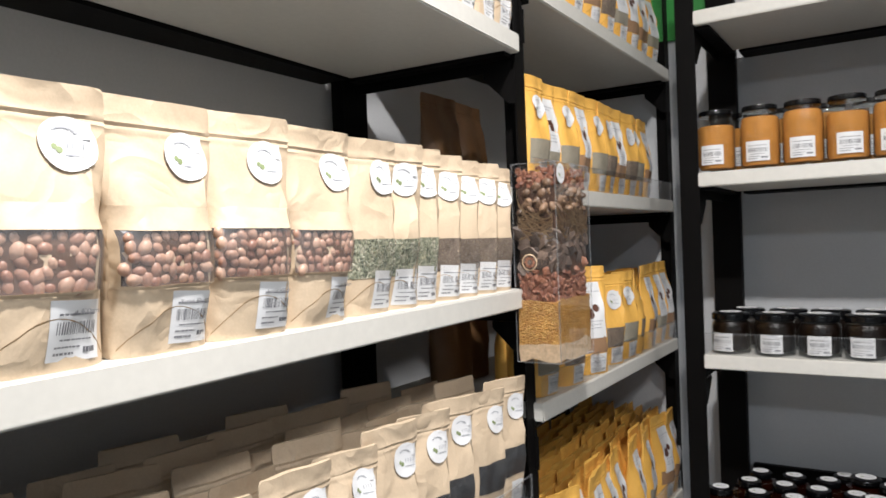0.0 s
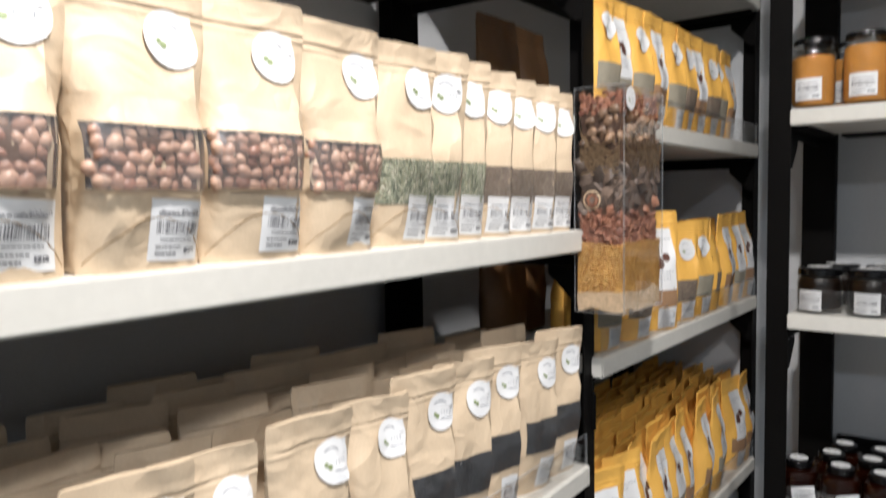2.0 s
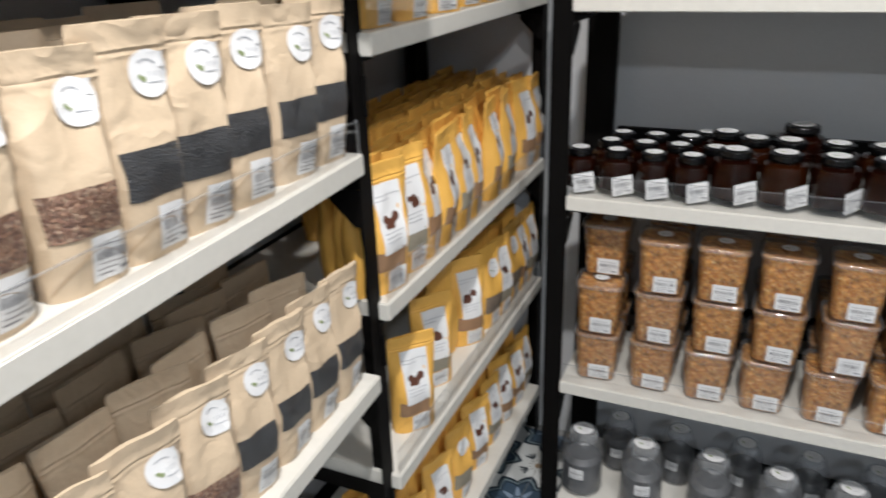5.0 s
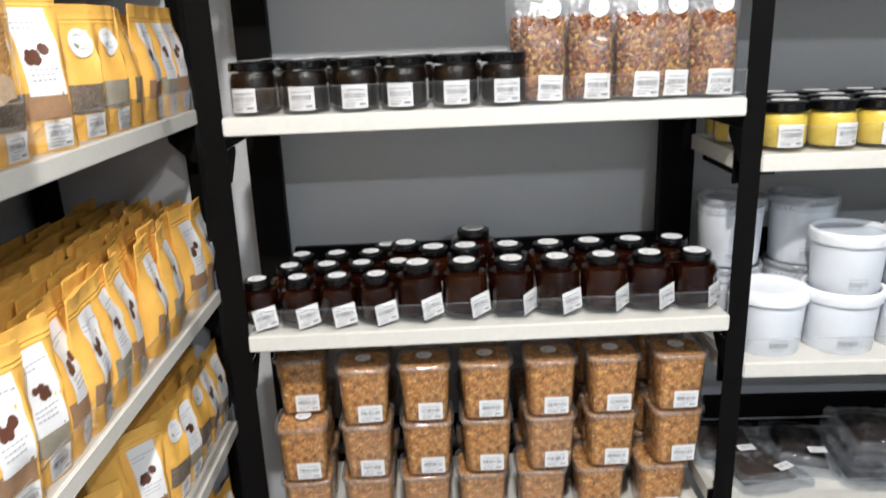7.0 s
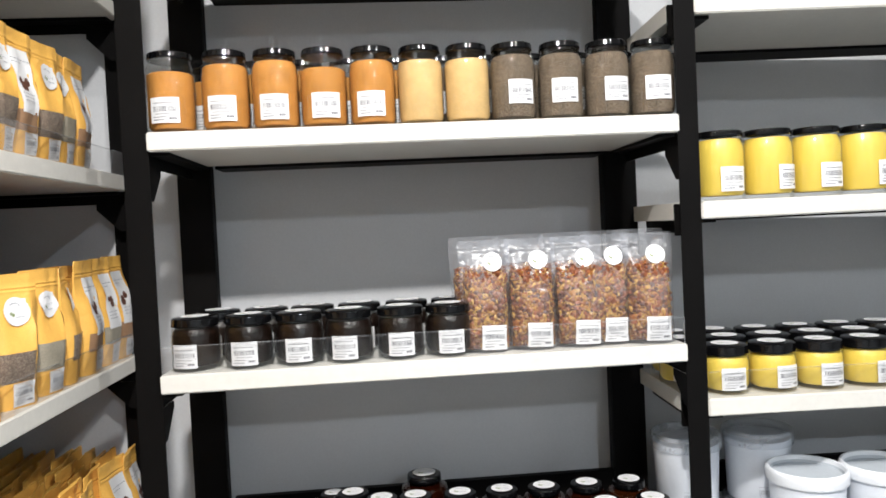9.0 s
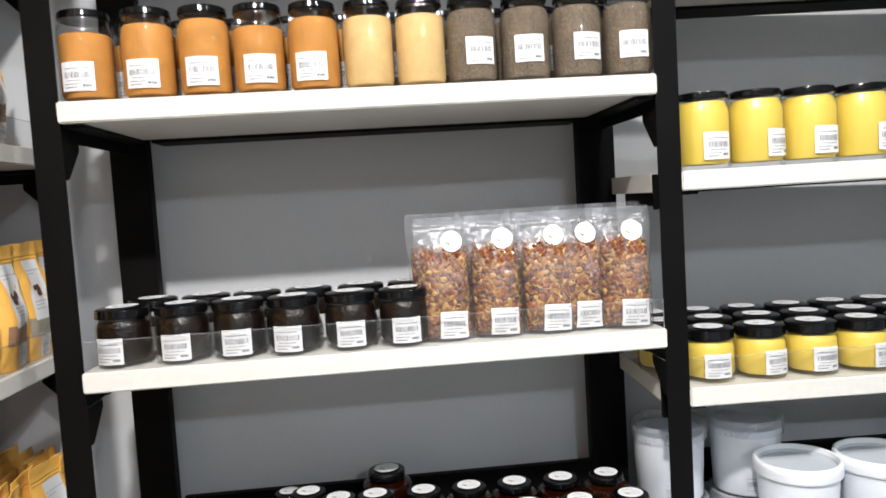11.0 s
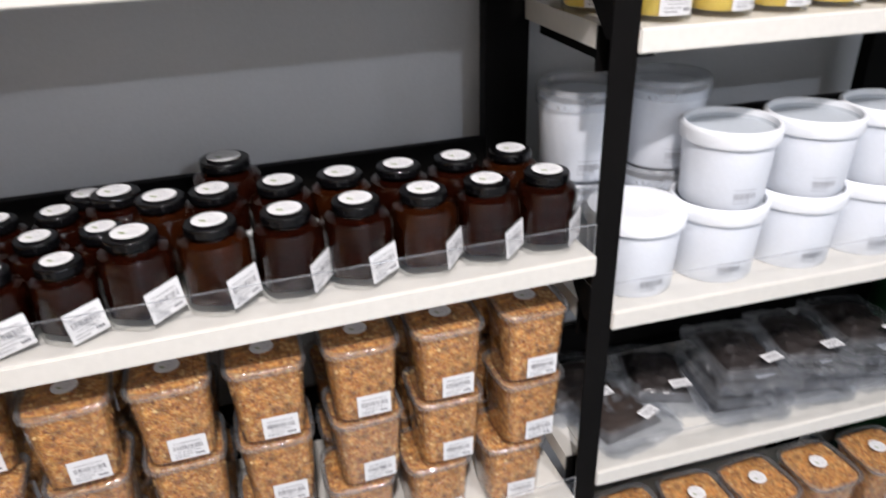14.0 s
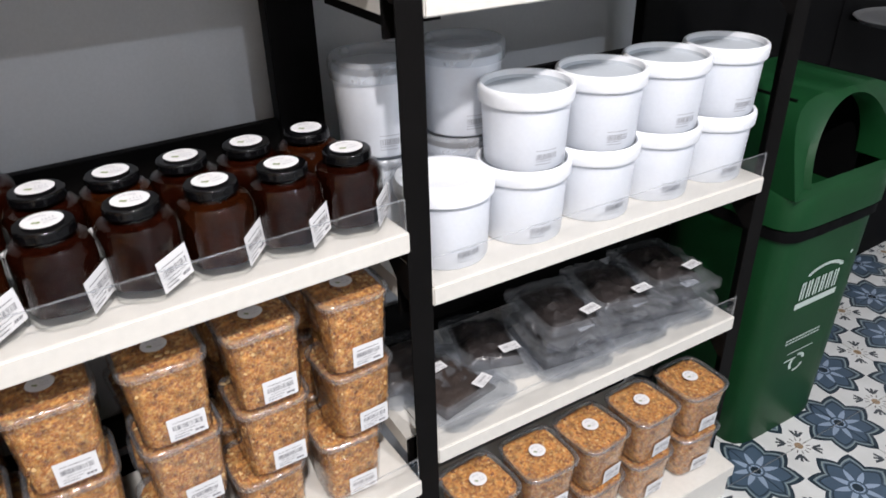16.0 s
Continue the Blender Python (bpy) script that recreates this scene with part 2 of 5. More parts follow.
PEPPER = grains("ground pepper", [(0.19, 0.135, 0.09), (0.26, 0.19, 0.13), (0.14, 0.098, 0.066), (0.31, 0.235, 0.165)], 0.0016)
HONEY = plain("dark honey", (0.0110, 0.0019, 0.0007), 0.2, vary=0.5, big=30, fine=80, bump=0.0, spec=0.08)
AMBER = plain("amber honey", (0.020, 0.0044, 0.0010), 0.2, vary=0.5, big=30, fine=80, bump=0.0, spec=0.08)
PRESERVE = plain("dark preserve", (0.0075, 0.0034, 0.0020), 0.3, vary=0.85, big=85, fine=150, bump=0.6, depth=0.003, spec=0.3)
GHEE = plain("yellow ghee", (0.76, 0.55, 0.09), 0.4, vary=0.04, big=25, fine=120, bump=0.05)
GRANOLA = grains("toasted granola", [(0.52, 0.22, 0.045), (0.58, 0.27, 0.065), (0.43, 0.16, 0.03), (0.55, 0.24, 0.05), (0.64, 0.36, 0.11), (0.34, 0.11, 0.022)], 0.0032, relief=0.5, coat=0.1, depth=0.003, patch=0.45)
OAT = pieces("oat flake", (0.50, 0.23, 0.045), (0.84, 0.60, 0.27), 0.6)
OAT_DARK = pieces("toasted cluster", (0.16, 0.05, 0.014), (0.46, 0.19, 0.045), 0.55)
TEA = grains("herbal tea", [(0.21, 0.072, 0.014), (0.36, 0.155, 0.03), (0.11, 0.032, 0.010), (0.27, 0.088, 0.016), (0.54, 0.31, 0.08), (0.08, 0.022, 0.008)], 0.0080, coat=0.15, depth=0.006)
TEA_STRIP = pieces("dried peel", (0.32, 0.13, 0.02), (0.70, 0.45, 0.11), 0.45)
TEA_RED = pieces("dried petals in tea", (0.09, 0.022, 0.010), (0.33, 0.10, 0.030), 0.5)
DATES = plain("dark dried dates", (0.014, 0.008, 0.006), 0.45, vary=0.5, big=40, fine=200, bump=0.5, depth=0.004)
DATES_BROWN = plain("brown dried dates", (0.035, 0.022, 0.016), 0.45, vary=0.4, big=40, fine=200, bump=0.4, depth=0.004)
SPICE_RED = pieces("dried petals", (0.11, 0.030, 0.018), (0.44, 0.20, 0.12), 0.6)
SPICE_AND_SHADE = pieces("dried berries and nut gap shade", (0.03, 0.016, 0.012), (0.15, 0.08, 0.05), 0.45)
STRAW = plain("dried roots", (0.58, 0.42, 0.27), 0.6, vary=0.3, big=60)
ROOT = pieces("root fibres", (0.26, 0.16, 0.09), (0.74, 0.56, 0.36), 0.55)
BARK = pieces("bark plates", (0.05, 0.036, 0.03), (0.22, 0.155, 0.12), 0.6)
BERRY = pieces("round berries", (0.06, 0.034, 0.022), (0.34, 0.21, 0.13), 0.45)
GOLD_SEED = grains("golden seeds", [(0.54, 0.27, 0.065), (0.44, 0.20, 0.045), (0.60, 0.34, 0.10)], 0.0028)
DOME_FILL = plain("grey contents", (0.085, 0.088, 0.092), 0.5, vary=0.5, big=50)


# ---- mesh helpers ----
def finish(bm, angle=38):
    bm.normal_update()
    for e in bm.edges:
        if len(e.link_faces) == 2 and e.calc_face_angle(0) > radians(angle):
            e.smooth = False
    for f in bm.faces:
        f.smooth = True
    return bm


def mesh_of(name, bm, material):
    me = bpy.data.meshes.new(name)
    finish(bm).to_mesh(me)
    bm.free()
    me.materials.append(material)
    return me


def part(name, bm, material, parent, label="", kind=""):
    ob = new(name, mesh_of(name, bm, material))
    ob.parent = parent
    return tagged(ob, label, kind=kind)


def thing(name, label, category, group="", kind="", at=None):
    ob = new(name)
    ob.empty_display_size = 0.05
    if at is not None:
        ob.matrix_basis = at
    return tagged(ob, label, category, group, kind)


def solid(name, bm, material, label="", category="", kind="structure"):
    return tagged(new(name, mesh_of(name, bm, material)), label, category, "", kind)


def box(x0, x1, y0, y1, z0, z1, bevel=0.0, bm=None):
    own = bm is None
    bm = bm or bmesh.new()
    vs = [bm.verts.new((x, y, z)) for x in (x0, x1) for y in (y0, y1) for z in (z0, z1)]
    for q in ((0, 1, 3, 2), (4, 6, 7, 5), (0, 4, 5, 1), (2, 3, 7, 6), (0, 2, 6, 4), (1, 5, 7, 3)):
        bm.faces.new([vs[i] for i in q])
    if bevel and own:
        bmesh.ops.bevel(bm, geom=bm.edges[:], offset=bevel, segments=2, affect="EDGES", clamp_overlap=True)
    return bm


def lathe(profile, seg=28, shape=None, bm=None, cap=True):
    """A turned body from (radius, height) pairs, bottom first; shape(angle) scales the radius."""
    bm = bm or bmesh.new()
    rings = []
    for r, z in profile:
        if r < 1e-5:
            rings.append([bm.verts.new((0, 0, z))])
            continue
        ring = []
        for i in range(seg):
            a = 2 * math.pi * i / seg
            k = shape(a, z) if shape else 1.0
            ring.append(bm.verts.new((r * k * math.sin(a), -r * k * math.cos(a), z)))
        rings.append(ring)
    for lo, hi in zip(rings, rings[1:]):
        for i in range(seg):
            j = (i + 1) % seg
            if len(lo) == 1 and len(hi) == 1:
                continue
            if len(lo) == 1:
                bm.faces.new((lo[0], hi[j], hi[i]))
            elif len(hi) == 1:
                bm.faces.new((lo[i], lo[j], hi[0]))
            else:
                bm.faces.new((lo[i], lo[j], hi[j], hi[i]))
    if cap:
        if len(rings[0]) > 1:
            bm.faces.new(rings[0][::-1])
        if len(rings[-1]) > 1:
            bm.faces.new(rings[-1])
    return bm


def patch(f, x0, x1, z0, z1, nx=8, nz=6, bm=None):
    """A sheet on the surface f(x, z)."""
    bm = bm or bmesh.new()
    g = [[bm.verts.new(f(x0 + (x1 - x0) * i / nx, z0 + (z1 - z0) * j / nz)) for i in range(nx + 1)] for j in range(nz + 1)]
    for j in range(nz):
        for i in range(nx):
            bm.faces.new((g[j][i], g[j][i + 1], g[j + 1][i + 1], g[j + 1][i]))
    return bm


def disc(f, cx, cz, r, seg=24, bm=None):
    bm = bm or bmesh.new()
    mid = bm.verts.new(f(cx, cz))
    prev = [mid]
    rings = []
    for k in (0.5, 1.0):
        rings.append([bm.verts.new(f(cx + k * r * math.cos(2 * math.pi * i / seg), cz + k * r * math.sin(2 * math.pi * i / seg))) for i in range(seg)])
    for i in range(seg):
        j = (i + 1) % seg
        bm.faces.new((mid, rings[0][i], rings[0][j]))
        bm.faces.new((rings[0][i], rings[1][i], rings[1][j], rings[0][j]))
    return bm


def lift(f, d):
    return lambda x, z: f(x, z, d)


def price_label(parent, f, cx, cz, w, h, seed, tilt=0.0, name="label", weight=1.0):
    """A white sticker with lines of print and a bar code, on the surface f(x, z, offset)."""
    rnd = random.Random(seed)
    co, si = math.cos(tilt), math.sin(tilt)

    def g(d):
        return lambda x, z: f(cx + co * x - si * z, cz + si * x + co * z, d)

    sheet = part(name, patch(g(0.0008), -w / 2, w / 2, -h / 2, h / 2, 6, 4), PAPER, parent, "white printed paper label")
    bm = bmesh.new()
    top = g(0.0012)

    def dashes(z, thick, x0, x1):
        x = x0
        while x < x1:
            step = rnd.uniform(0.03, 0.09) * w
            patch(top, x, min(x + step * 0.8, x1), z - thick / 2, z + thick / 2, 1, 1, bm)
            x += step

    dashes(0.27 * h, 0.032 * h, -0.36 * w, 0.36 * w)
    x = -0.38 * w
    while x < 0.38 * w:
        b = rnd.choice((0.010, 0.016, 0.026)) * w * weight
        patch(top, x, x + b, -0.06 * h, 0.15 * h, 1, 1, bm)
        x += b + rnd.choice((0.012, 0.02, 0.03)) * w
    dashes(-0.15 * h, 0.026 * h, -0.3 * w, 0.3 * w)
    dashes(-0.27 * h, 0.03 * h, -0.38 * w, 0.1 * w)
    dashes(-0.38 * h, 0.04 * h, -0.38 * w, 0.0)
    dashes(-0.33 * h, 0.09 * h, 0.16 * w, 0.4 * w)
    part("print", bm, INK, sheet, "black bar code and lines of print", "stuff")
    return sheet


def round_sticker(parent, f, cx, cz, r, tail=True, name="sticker"):
    bm = disc(lift(f, 0.0026), cx, cz, r)
    if tail:
        patch(lift(f, 0.0027), cx + 0.1 * r, cx + 0.80 * r, cz + 0.2 * r, cz + 0.86 * r, 4, 4, bm)
    st = part(name, bm, PAPER, parent, "round white paper sticker")
    bm = bmesh.new()
    top = lift(f, 0.0032)
    for k in range(7):
        a = 0.5 + 0.3 * k
        x, z = cx + 0.5 * r * math.cos(a) * 0.9 - 0.1 * r, cz + 0.25 * r + 0.34 * r * math.sin(a)
        patch(top, x - 0.07 * r, x + 0.07 * r, z - 0.025 * r, z + 0.025 * r, 1, 1, bm)
    for k in range(4):
        x = cx + (0.0 + 0.17 * k) * r
        patch(top, x, x + 0.035 * r, cz - 0.16 * r, cz + 0.06 * r, 1, 1, bm)
    patch(top, cx - 0.1 * r, cx + 0.6 * r, cz - 0.42 * r, cz - 0.37 * r, 2, 1, bm)
    part("emblem", bm, GREY_INK, st, "grey printed emblem", "stuff")
    bm = disc(top, cx - 0.28 * r, cz - 0.22 * r, 0.13 * r, 8)
    disc(top, cx - 0.45 * r, cz - 0.1 * r, 0.11 * r, 8, bm)
    part("leaf_mark", bm, LEAF, st, "green printed leaf", "stuff")
    return st


# ---- paper pouches ----
# soft folds from the shoulders of a pouch to its middle: start, end (across, up), depth
FOLDS = [
    [((-0.95, 0.52), (0.1, 0.80), 0.0050), ((0.95, 0.50), (0.35, 0.82), 0.0060)],
    [((-0.9, 0.84), (-0.2, 0.50), 0.0055), ((0.95, 0.54), (0.30, 0.66), 0.0050), ((0.7, 0.05), (0.4, 0.30), 0.0030)],
    [((-0.95, 0.60), (-0.2, 0.66), 0.0040), ((0.95, 0.78), (0.25, 0.52), 0.0065), ((-0.6, 0.04), (-0.3, 0.26), 0.0030)],
]


def pouch_surface(w, h, d, seed):
    """Front of a stand-up pouch: foot at z 0, facing -y, its middle line through the origin."""
    twist = 0.17 + 0.05 * math.sin(seed * 2.3) if seed < 20 else 0.02

    def waist(v):
        return 0.905 + 0.095 * max(0.0, min(1.0, (v - 0.35) / 0.5)) ** 1.2 + 0.02 * max(0.0, 0.15 - v) / 0.15

    def f(x, z, off=0.0, back=False):
        v = min(max(z / h, 0.0), 1.0)
        x = x * waist(v)
        u = max(-1.0, min(1.0, 2 * x / w))
        t = 0.5 * d * (0.9 + 0.28 * math.sin(math.pi * min(1, v * 1.25))) * min(1.0, max(0.0, 0.87 - v) * 2.1 + 0.06) ** 0.8
        side = 1 - min(1.0, abs(2 * x / (w * waist(v)))) ** 4.0
        y = t * (0.22 + 0.78 * side)
        n = noise.noise((x * 26 + seed * 3.1, z * 17, 2.0 if back else seed)) * 0.0065 * (1 - abs(u) ** 4) * (1 if v > 0.03 else 0.2)
        crease = 0.0038 * math.exp(-((x - (0.30 + 0.12 * v) * w + 0.05 * w) / 0.006) ** 2) * max(0.0, math.sin(math.pi * v * 0.9))
        zip_line = 0.0012 * (math.exp(-((v - 0.865) / 0.006) ** 2) + math.exp(-((v - 0.895) / 0.006) ** 2))
        folds = 0.0
        for (ua, va), (ub, vb), deep in FOLDS[seed % 3]:
            k = ((u - ua) * (ub - ua) + (v - va) * (vb - va)) / ((ub - ua) ** 2 + (vb - va) ** 2)
            k = max(0.0, min(1.0, k))
            gap = math.hypot(u - ua - k * (ub - ua), (v - va - k * (vb - va)) * h / w * 2)
            folds += deep * max(0.0, 1 - gap / 0.42) * math.sin(math.pi * min(1.0, 0.15 + 0.8 * k))
        y += n + zip_line + (0 if back else crease + folds * d / 0.05)
        pinch = 0.015 * math.exp(-((v - 0.52) / 0.05) ** 2) * max(0.0, abs(u) - 0.72) / 0.28
        y -= pinch if not back else 0
        lean = 0.005 * v * v * math.sin(seed * 1.7) - twist * x * v * v
        return Vector((x, lean + (y + off if back else -y - off), z))
    return f


def pouch_body(w, h, d, seed):
    f = pouch_surface(w, h, d, seed)
    bm = bmesh.new()
    us = [-1, -0.94, -0.8, -0.6, -0.4, -0.2, 0, 0.2, 0.34, 0.42, 0.5, 0.58, 0.66, 0.8, 0.94, 1]
    vs = [0, 0.02, 0.06, 0.12, 0.2, 0.3, 0.4, 0.5, 0.6, 0.7, 0.78, 0.84, 0.855, 0.865, 0.88, 0.895, 0.91, 0.94, 0.975, 0.992, 1]
    loops = []
    for v in vs:
        k = 1.0 if v < 0.97 else (0.985 if v < 0.985 else (0.965 if v < 0.995 else 0.93))
        if v < 0.06:
            k = 0.955 + 0.045 * v / 0.06
        front = [bm.verts.new(f(k * u * w / 2, v * h)) for u in us]
        rear = [bm.verts.new(f(k * u * w / 2, v * h, 0.0004, True)) for u in us]
        loops.append((front, rear))
    for (f0, r0), (f1, r1) in zip(loops, loops[1:]):
        for i in range(len(us) - 1):
            bm.faces.new((f0[i], f0[i + 1], f1[i + 1], f1[i]))
            bm.faces.new((r0[i + 1], r0[i], r1[i], r1[i + 1]))
        bm.faces.new((r0[0], f0[0], f1[0], r1[0]))
        bm.faces.new((f0[-1], r0[-1], r1[-1], f1[-1]))
    bm.faces.new(loops[0][1] + loops[0][0][::-1])
    bm.faces.new(loops[-1][0] + loops[-1][1][::-1])
    bmesh.ops.recalc_face_normals(bm, faces=bm.faces)
    return bm


def gusset_seam(f, w, h):
    bm = bmesh.new()
    n = 14
    a = [bm.verts.new(f((-0.46 + 0.92 * i / n) * w, h * (0.03 + 0.15 * math.sin(math.pi * i / n) ** 0.8), 0.0005)) for i in range(n + 1)]
    b = [bm.verts.new(f((-0.46 + 0.92 * i / n) * w, h * (0.037 + 0.15 * math.sin(math.pi * i / n) ** 0.8), 0.0011)) for i in range(n + 1)]
    for i in range(n):
        bm.faces.new((a[i], a[i + 1], b[i + 1], b[i]))
    return bm


def nuts(f, x0, x1, z0, z1, seed, r=0.0062):
    rnd = random.Random(seed)
    bm = bmesh.new()
    z = z0 + r * 0.5
    while z < z1 - r * 0.3:
        x = x0 + rnd.uniform(0, r)
        while x < x1 - r * 0.3:
            s = rnd.uniform(0.8, 1.15)
            m = Matrix.Translation(f(x + rnd.uniform(-1, 1) * r * 0.25, z + rnd.uniform(-1, 1) * r * 0.25, -r * 0.42 + rnd.uniform(-0.2, 0.2) * r))
            m = m @ Euler((0, rnd.uniform(0, math.pi), rnd.uniform(-0.4, 0.4))).to_matrix().to_4x4() @ Matrix.Diagonal((r * 1.25 * s, r * 0.78 * s, r * 0.95 * s, 1))
            bmesh.ops.create_icosphere(bm, subdivisions=2, radius=1, matrix=m)
            x += r * rnd.uniform(1.55, 1.95)
        z += r * 1.5
    return bm


def window_frame(f, x0, x1, z0, z1, side, high, low, proud):
    """Paper round a window, bulging over the goods behind it and falling back to the pouch."""
    bm = bmesh.new()
    xs = [x0 - side, x0 - side * 0.5] + [x0 + (x1 - x0) * i / 14 for i in range(15)] + [x1 + side * 0.5, x1 + side]
    zs = [z0 - low, z0 - low * 0.6, z0 - low * 0.3] + [z0 + (z1 - z0) * i / 6 for i in range(7)] + [z1 + high * 0.3, z1 + high * 0.6, z1 + high]

    def off(x, z):
        a = max(x0 - x, x - x1, 0.0) / side
        b = max((z0 - z) / low, (z - z1) / high, 0.0)
        return 0.0002 + proud * max(0.0, 1 - max(a, b)) ** 1.3

    g = [[bm.verts.new(f(x, z, off(x, z))) for x in xs] for z in zs]
    for j in range(len(zs) - 1):
        for i in range(len(xs) - 1):
            if not (2 <= i < 16 and 3 <= j < 9):
                bm.faces.new((g[j][i], g[j][i + 1], g[j + 1][i + 1], g[j + 1][i]))
    return bm


def kraft_pouch(w, h, d, seed, fill, win=(0.24, 0.49), label="", group="kraft pouches", front=True):
    pc = thing("kraft_pouch", label, "pouch", group)
    f = pouch_surface(w, h, d, seed)
    part("body", pouch_body(w, h, d, seed), KRAFT, pc)
    if front:
        part("gusset_seam", gusset_seam(f, w, h), KRAFT_CREASE_SHADE, pc)
        x0, x1, z0, z1 = (-0.465 if fill is NUT else -0.37 if fill is BLACK_SEED else -0.43) * w, (0.31 if fill is BLACK_SEED else 0.375) * w, win[0] * h, win[1] * h
        if fill is NUT:
            # Dark sheet behind the nuts: the shade between them, put into the colour.
            part("window", patch(lift(f, 0.0003), x0, x1, z0, z1, 10, 4), SPICE_AND_SHADE, pc, "dark sheet for the shade between the nuts")
            part("peanut_filling", nuts(f, x0 + 0.006, x1 - 0.0045, z0 + 0.0015, z1 + 0.001, seed, 0.0058), NUT, pc, "red-skinned peanuts behind the window", "stuff")
            part("window_film", patch(lift(f, 0.0046), x0, x1, z0, z1, 10, 4), GLARE_FILM, pc, "clear glossy film")
            part("window_frame", window_frame(f, x0, x1, z0, z1, 0.0035, 0.020, 0.003, 0.0046), KRAFT, pc, "paper edge round the window")
        else:
            part("window", patch(lift(f, 0.0006), x0, x1, z0, z1, 12, 5), fill, pc, "clear window filled with seeds")
            part("window_film", patch(lift(f, 0.0014), x0, x1, z0, z1, 12, 5), SEED_FILM, pc, "clear glossy film")
        round_sticker(pc, f, 0.205 * w, 0.785 * h, 0.0215)
        price_label(pc, f, 0.17 * w, 0.138 * h, 0.050, 0.046, seed, -0.05)
    return pc


def yellow_pouch(w, h, d, seed, fill, style, label="", group="yellow pouches", front=True, paper=None):
    pc = thing("yellow_pouch", label, "pouch", group)
    f = pouch_surface(w, h, d, seed)
    part("body", pouch_body(w, h, d, seed), paper or YELLOW_KRAFT, pc)
    if not front:
        return pc
    part("gusset_seam", gusset_seam(f, w, h), YELLOW_CREASE_SHADE, pc)
    part("window", patch(lift(f, 0.0006), -0.40 * w, 0.38 * w, 0.20 * h, (0.42 if style else 0.36) * h, 8, 5), fill, pc, "clear window showing ground spice")
    if style == 0:
        lab = part("front_label", patch(lift(f, 0.0008), -0.27 * w, 0.29 * w, 0.34 * h, 0.85 * h, 8, 8), PAPER, pc, "tall white paper label")
        rnd = random.Random(seed)
        top = lift(f, 0.0013)
        bm = bmesh.new()
        for k in range(7):
            disc(top, rnd.uniform(-0.16, 0.12) * w, (0.58 + rnd.uniform(-0.035, 0.035)) * h, rnd.uniform(0.004, 0.008), 8, bm)
        part("spice_picture", bm, BROWN_INK, lab, "printed picture of dark brown spices", "stuff")
        bm = bmesh.new()
        for z, a, b in ((0.76, -0.24, 0.22), (0.73, -0.24, 0.05), (0.49, -0.2, 0.2), (0.46, -0.2, 0.12), (0.43, -0.2, 0.16)):
            x = a
            while x < b:
                patch(top, x * w, (x + 0.05) * w, z * h, (z + 0.008) * h, 1, 1, bm)
                x += 0.075
        part("print", bm, GREY_INK, lab, "grey lines of print", "stuff")
    else:
        round_sticker(pc, f, 0.05 * w, 0.72 * h, 0.022)
    price_label(pc, f, 0.08 * w, 0.105 * h, 0.04, 0.036, seed, 0.03)
    return pc


# ---- jars and tubs ----
def round_on(r):
    return lambda x, z, off=0.0: Vector(((r + off) * math.sin(x / r), -(r + off) * math.cos(x / r), z))


def lid_profile(r, z0, z1):
    e = 0.002
    return [(r * 0.97, z0), (r, z0 + e), (r, z0 + 0.003), (r * 0.985, z0 + 0.005), (r * 0.985, z1 - 0.004), (r * 0.965, z1 - 0.001), (r * 0.93, z1), (r * 0.5, z1), (0, z1)]


def ribs(n=60, k=0.008):
    return lambda a, z: 1 + k * math.cos(n * a)


def jar(name, r, h, fill, fill_top, label, group, seed, label_x=0.0, label_z=0.4, lw=0.045, lh=0.04, top_sticker=False, lid_h=0.0125, lid_k=0.91):
    j = thing(name, label, "jar", group)
    hs = h - lid_h
    neck = r * (lid_k - 0.05)
    part("glass", lathe([(r * 0.86, 0), (r * 0.96, 0.002), (r, 0.008), (r, hs * 0.80), (r * 0.97, hs * 0.89), (neck, hs * 0.96), (neck, hs + 0.004)], 32, cap=False), GLASS, j, "clear glass body")
    ft = fill_top * hs
    k = r - 0.0022
    prof = [(0, 0.009), (k * 0.90, 0.009), (k, 0.016)]
    if ft > hs * 0.82:
        prof += [(k, hs * 0.79), (k * 0.96, hs * 0.88), (k * 0.88, ft), (0, ft + 0.001)]
    else:
        prof += [(k, ft - 0.003), (k * 0.9, ft), (0, ft + 0.003)]
    part("filling", lathe(prof, 32, cap=False), fill, j)
    lid = part("lid", lathe(lid_profile(r * lid_k, hs, h), 48, ribs(), cap=True), LID, j, "black screw lid")
    if label_z:
        price_label(j, round_on(r), label_x, label_z * hs, lw, lh, seed)
    if top_sticker:
        flat = lambda x, z, off=0.0: Vector((x, z, h + off))
        round_sticker(lid, flat, 0, 0, r * 0.58, False, "lid_sticker")
    return j


def hexagon(n=6, soft=0.55, turn=0.0):
    def k(a, z):
        b = ((a + turn) % (2 * math.pi / n)) - math.pi / n
        flat = math.cos(math.pi / n) / math.cos(b)
        return 1 + soft * (flat - 1)
    return k


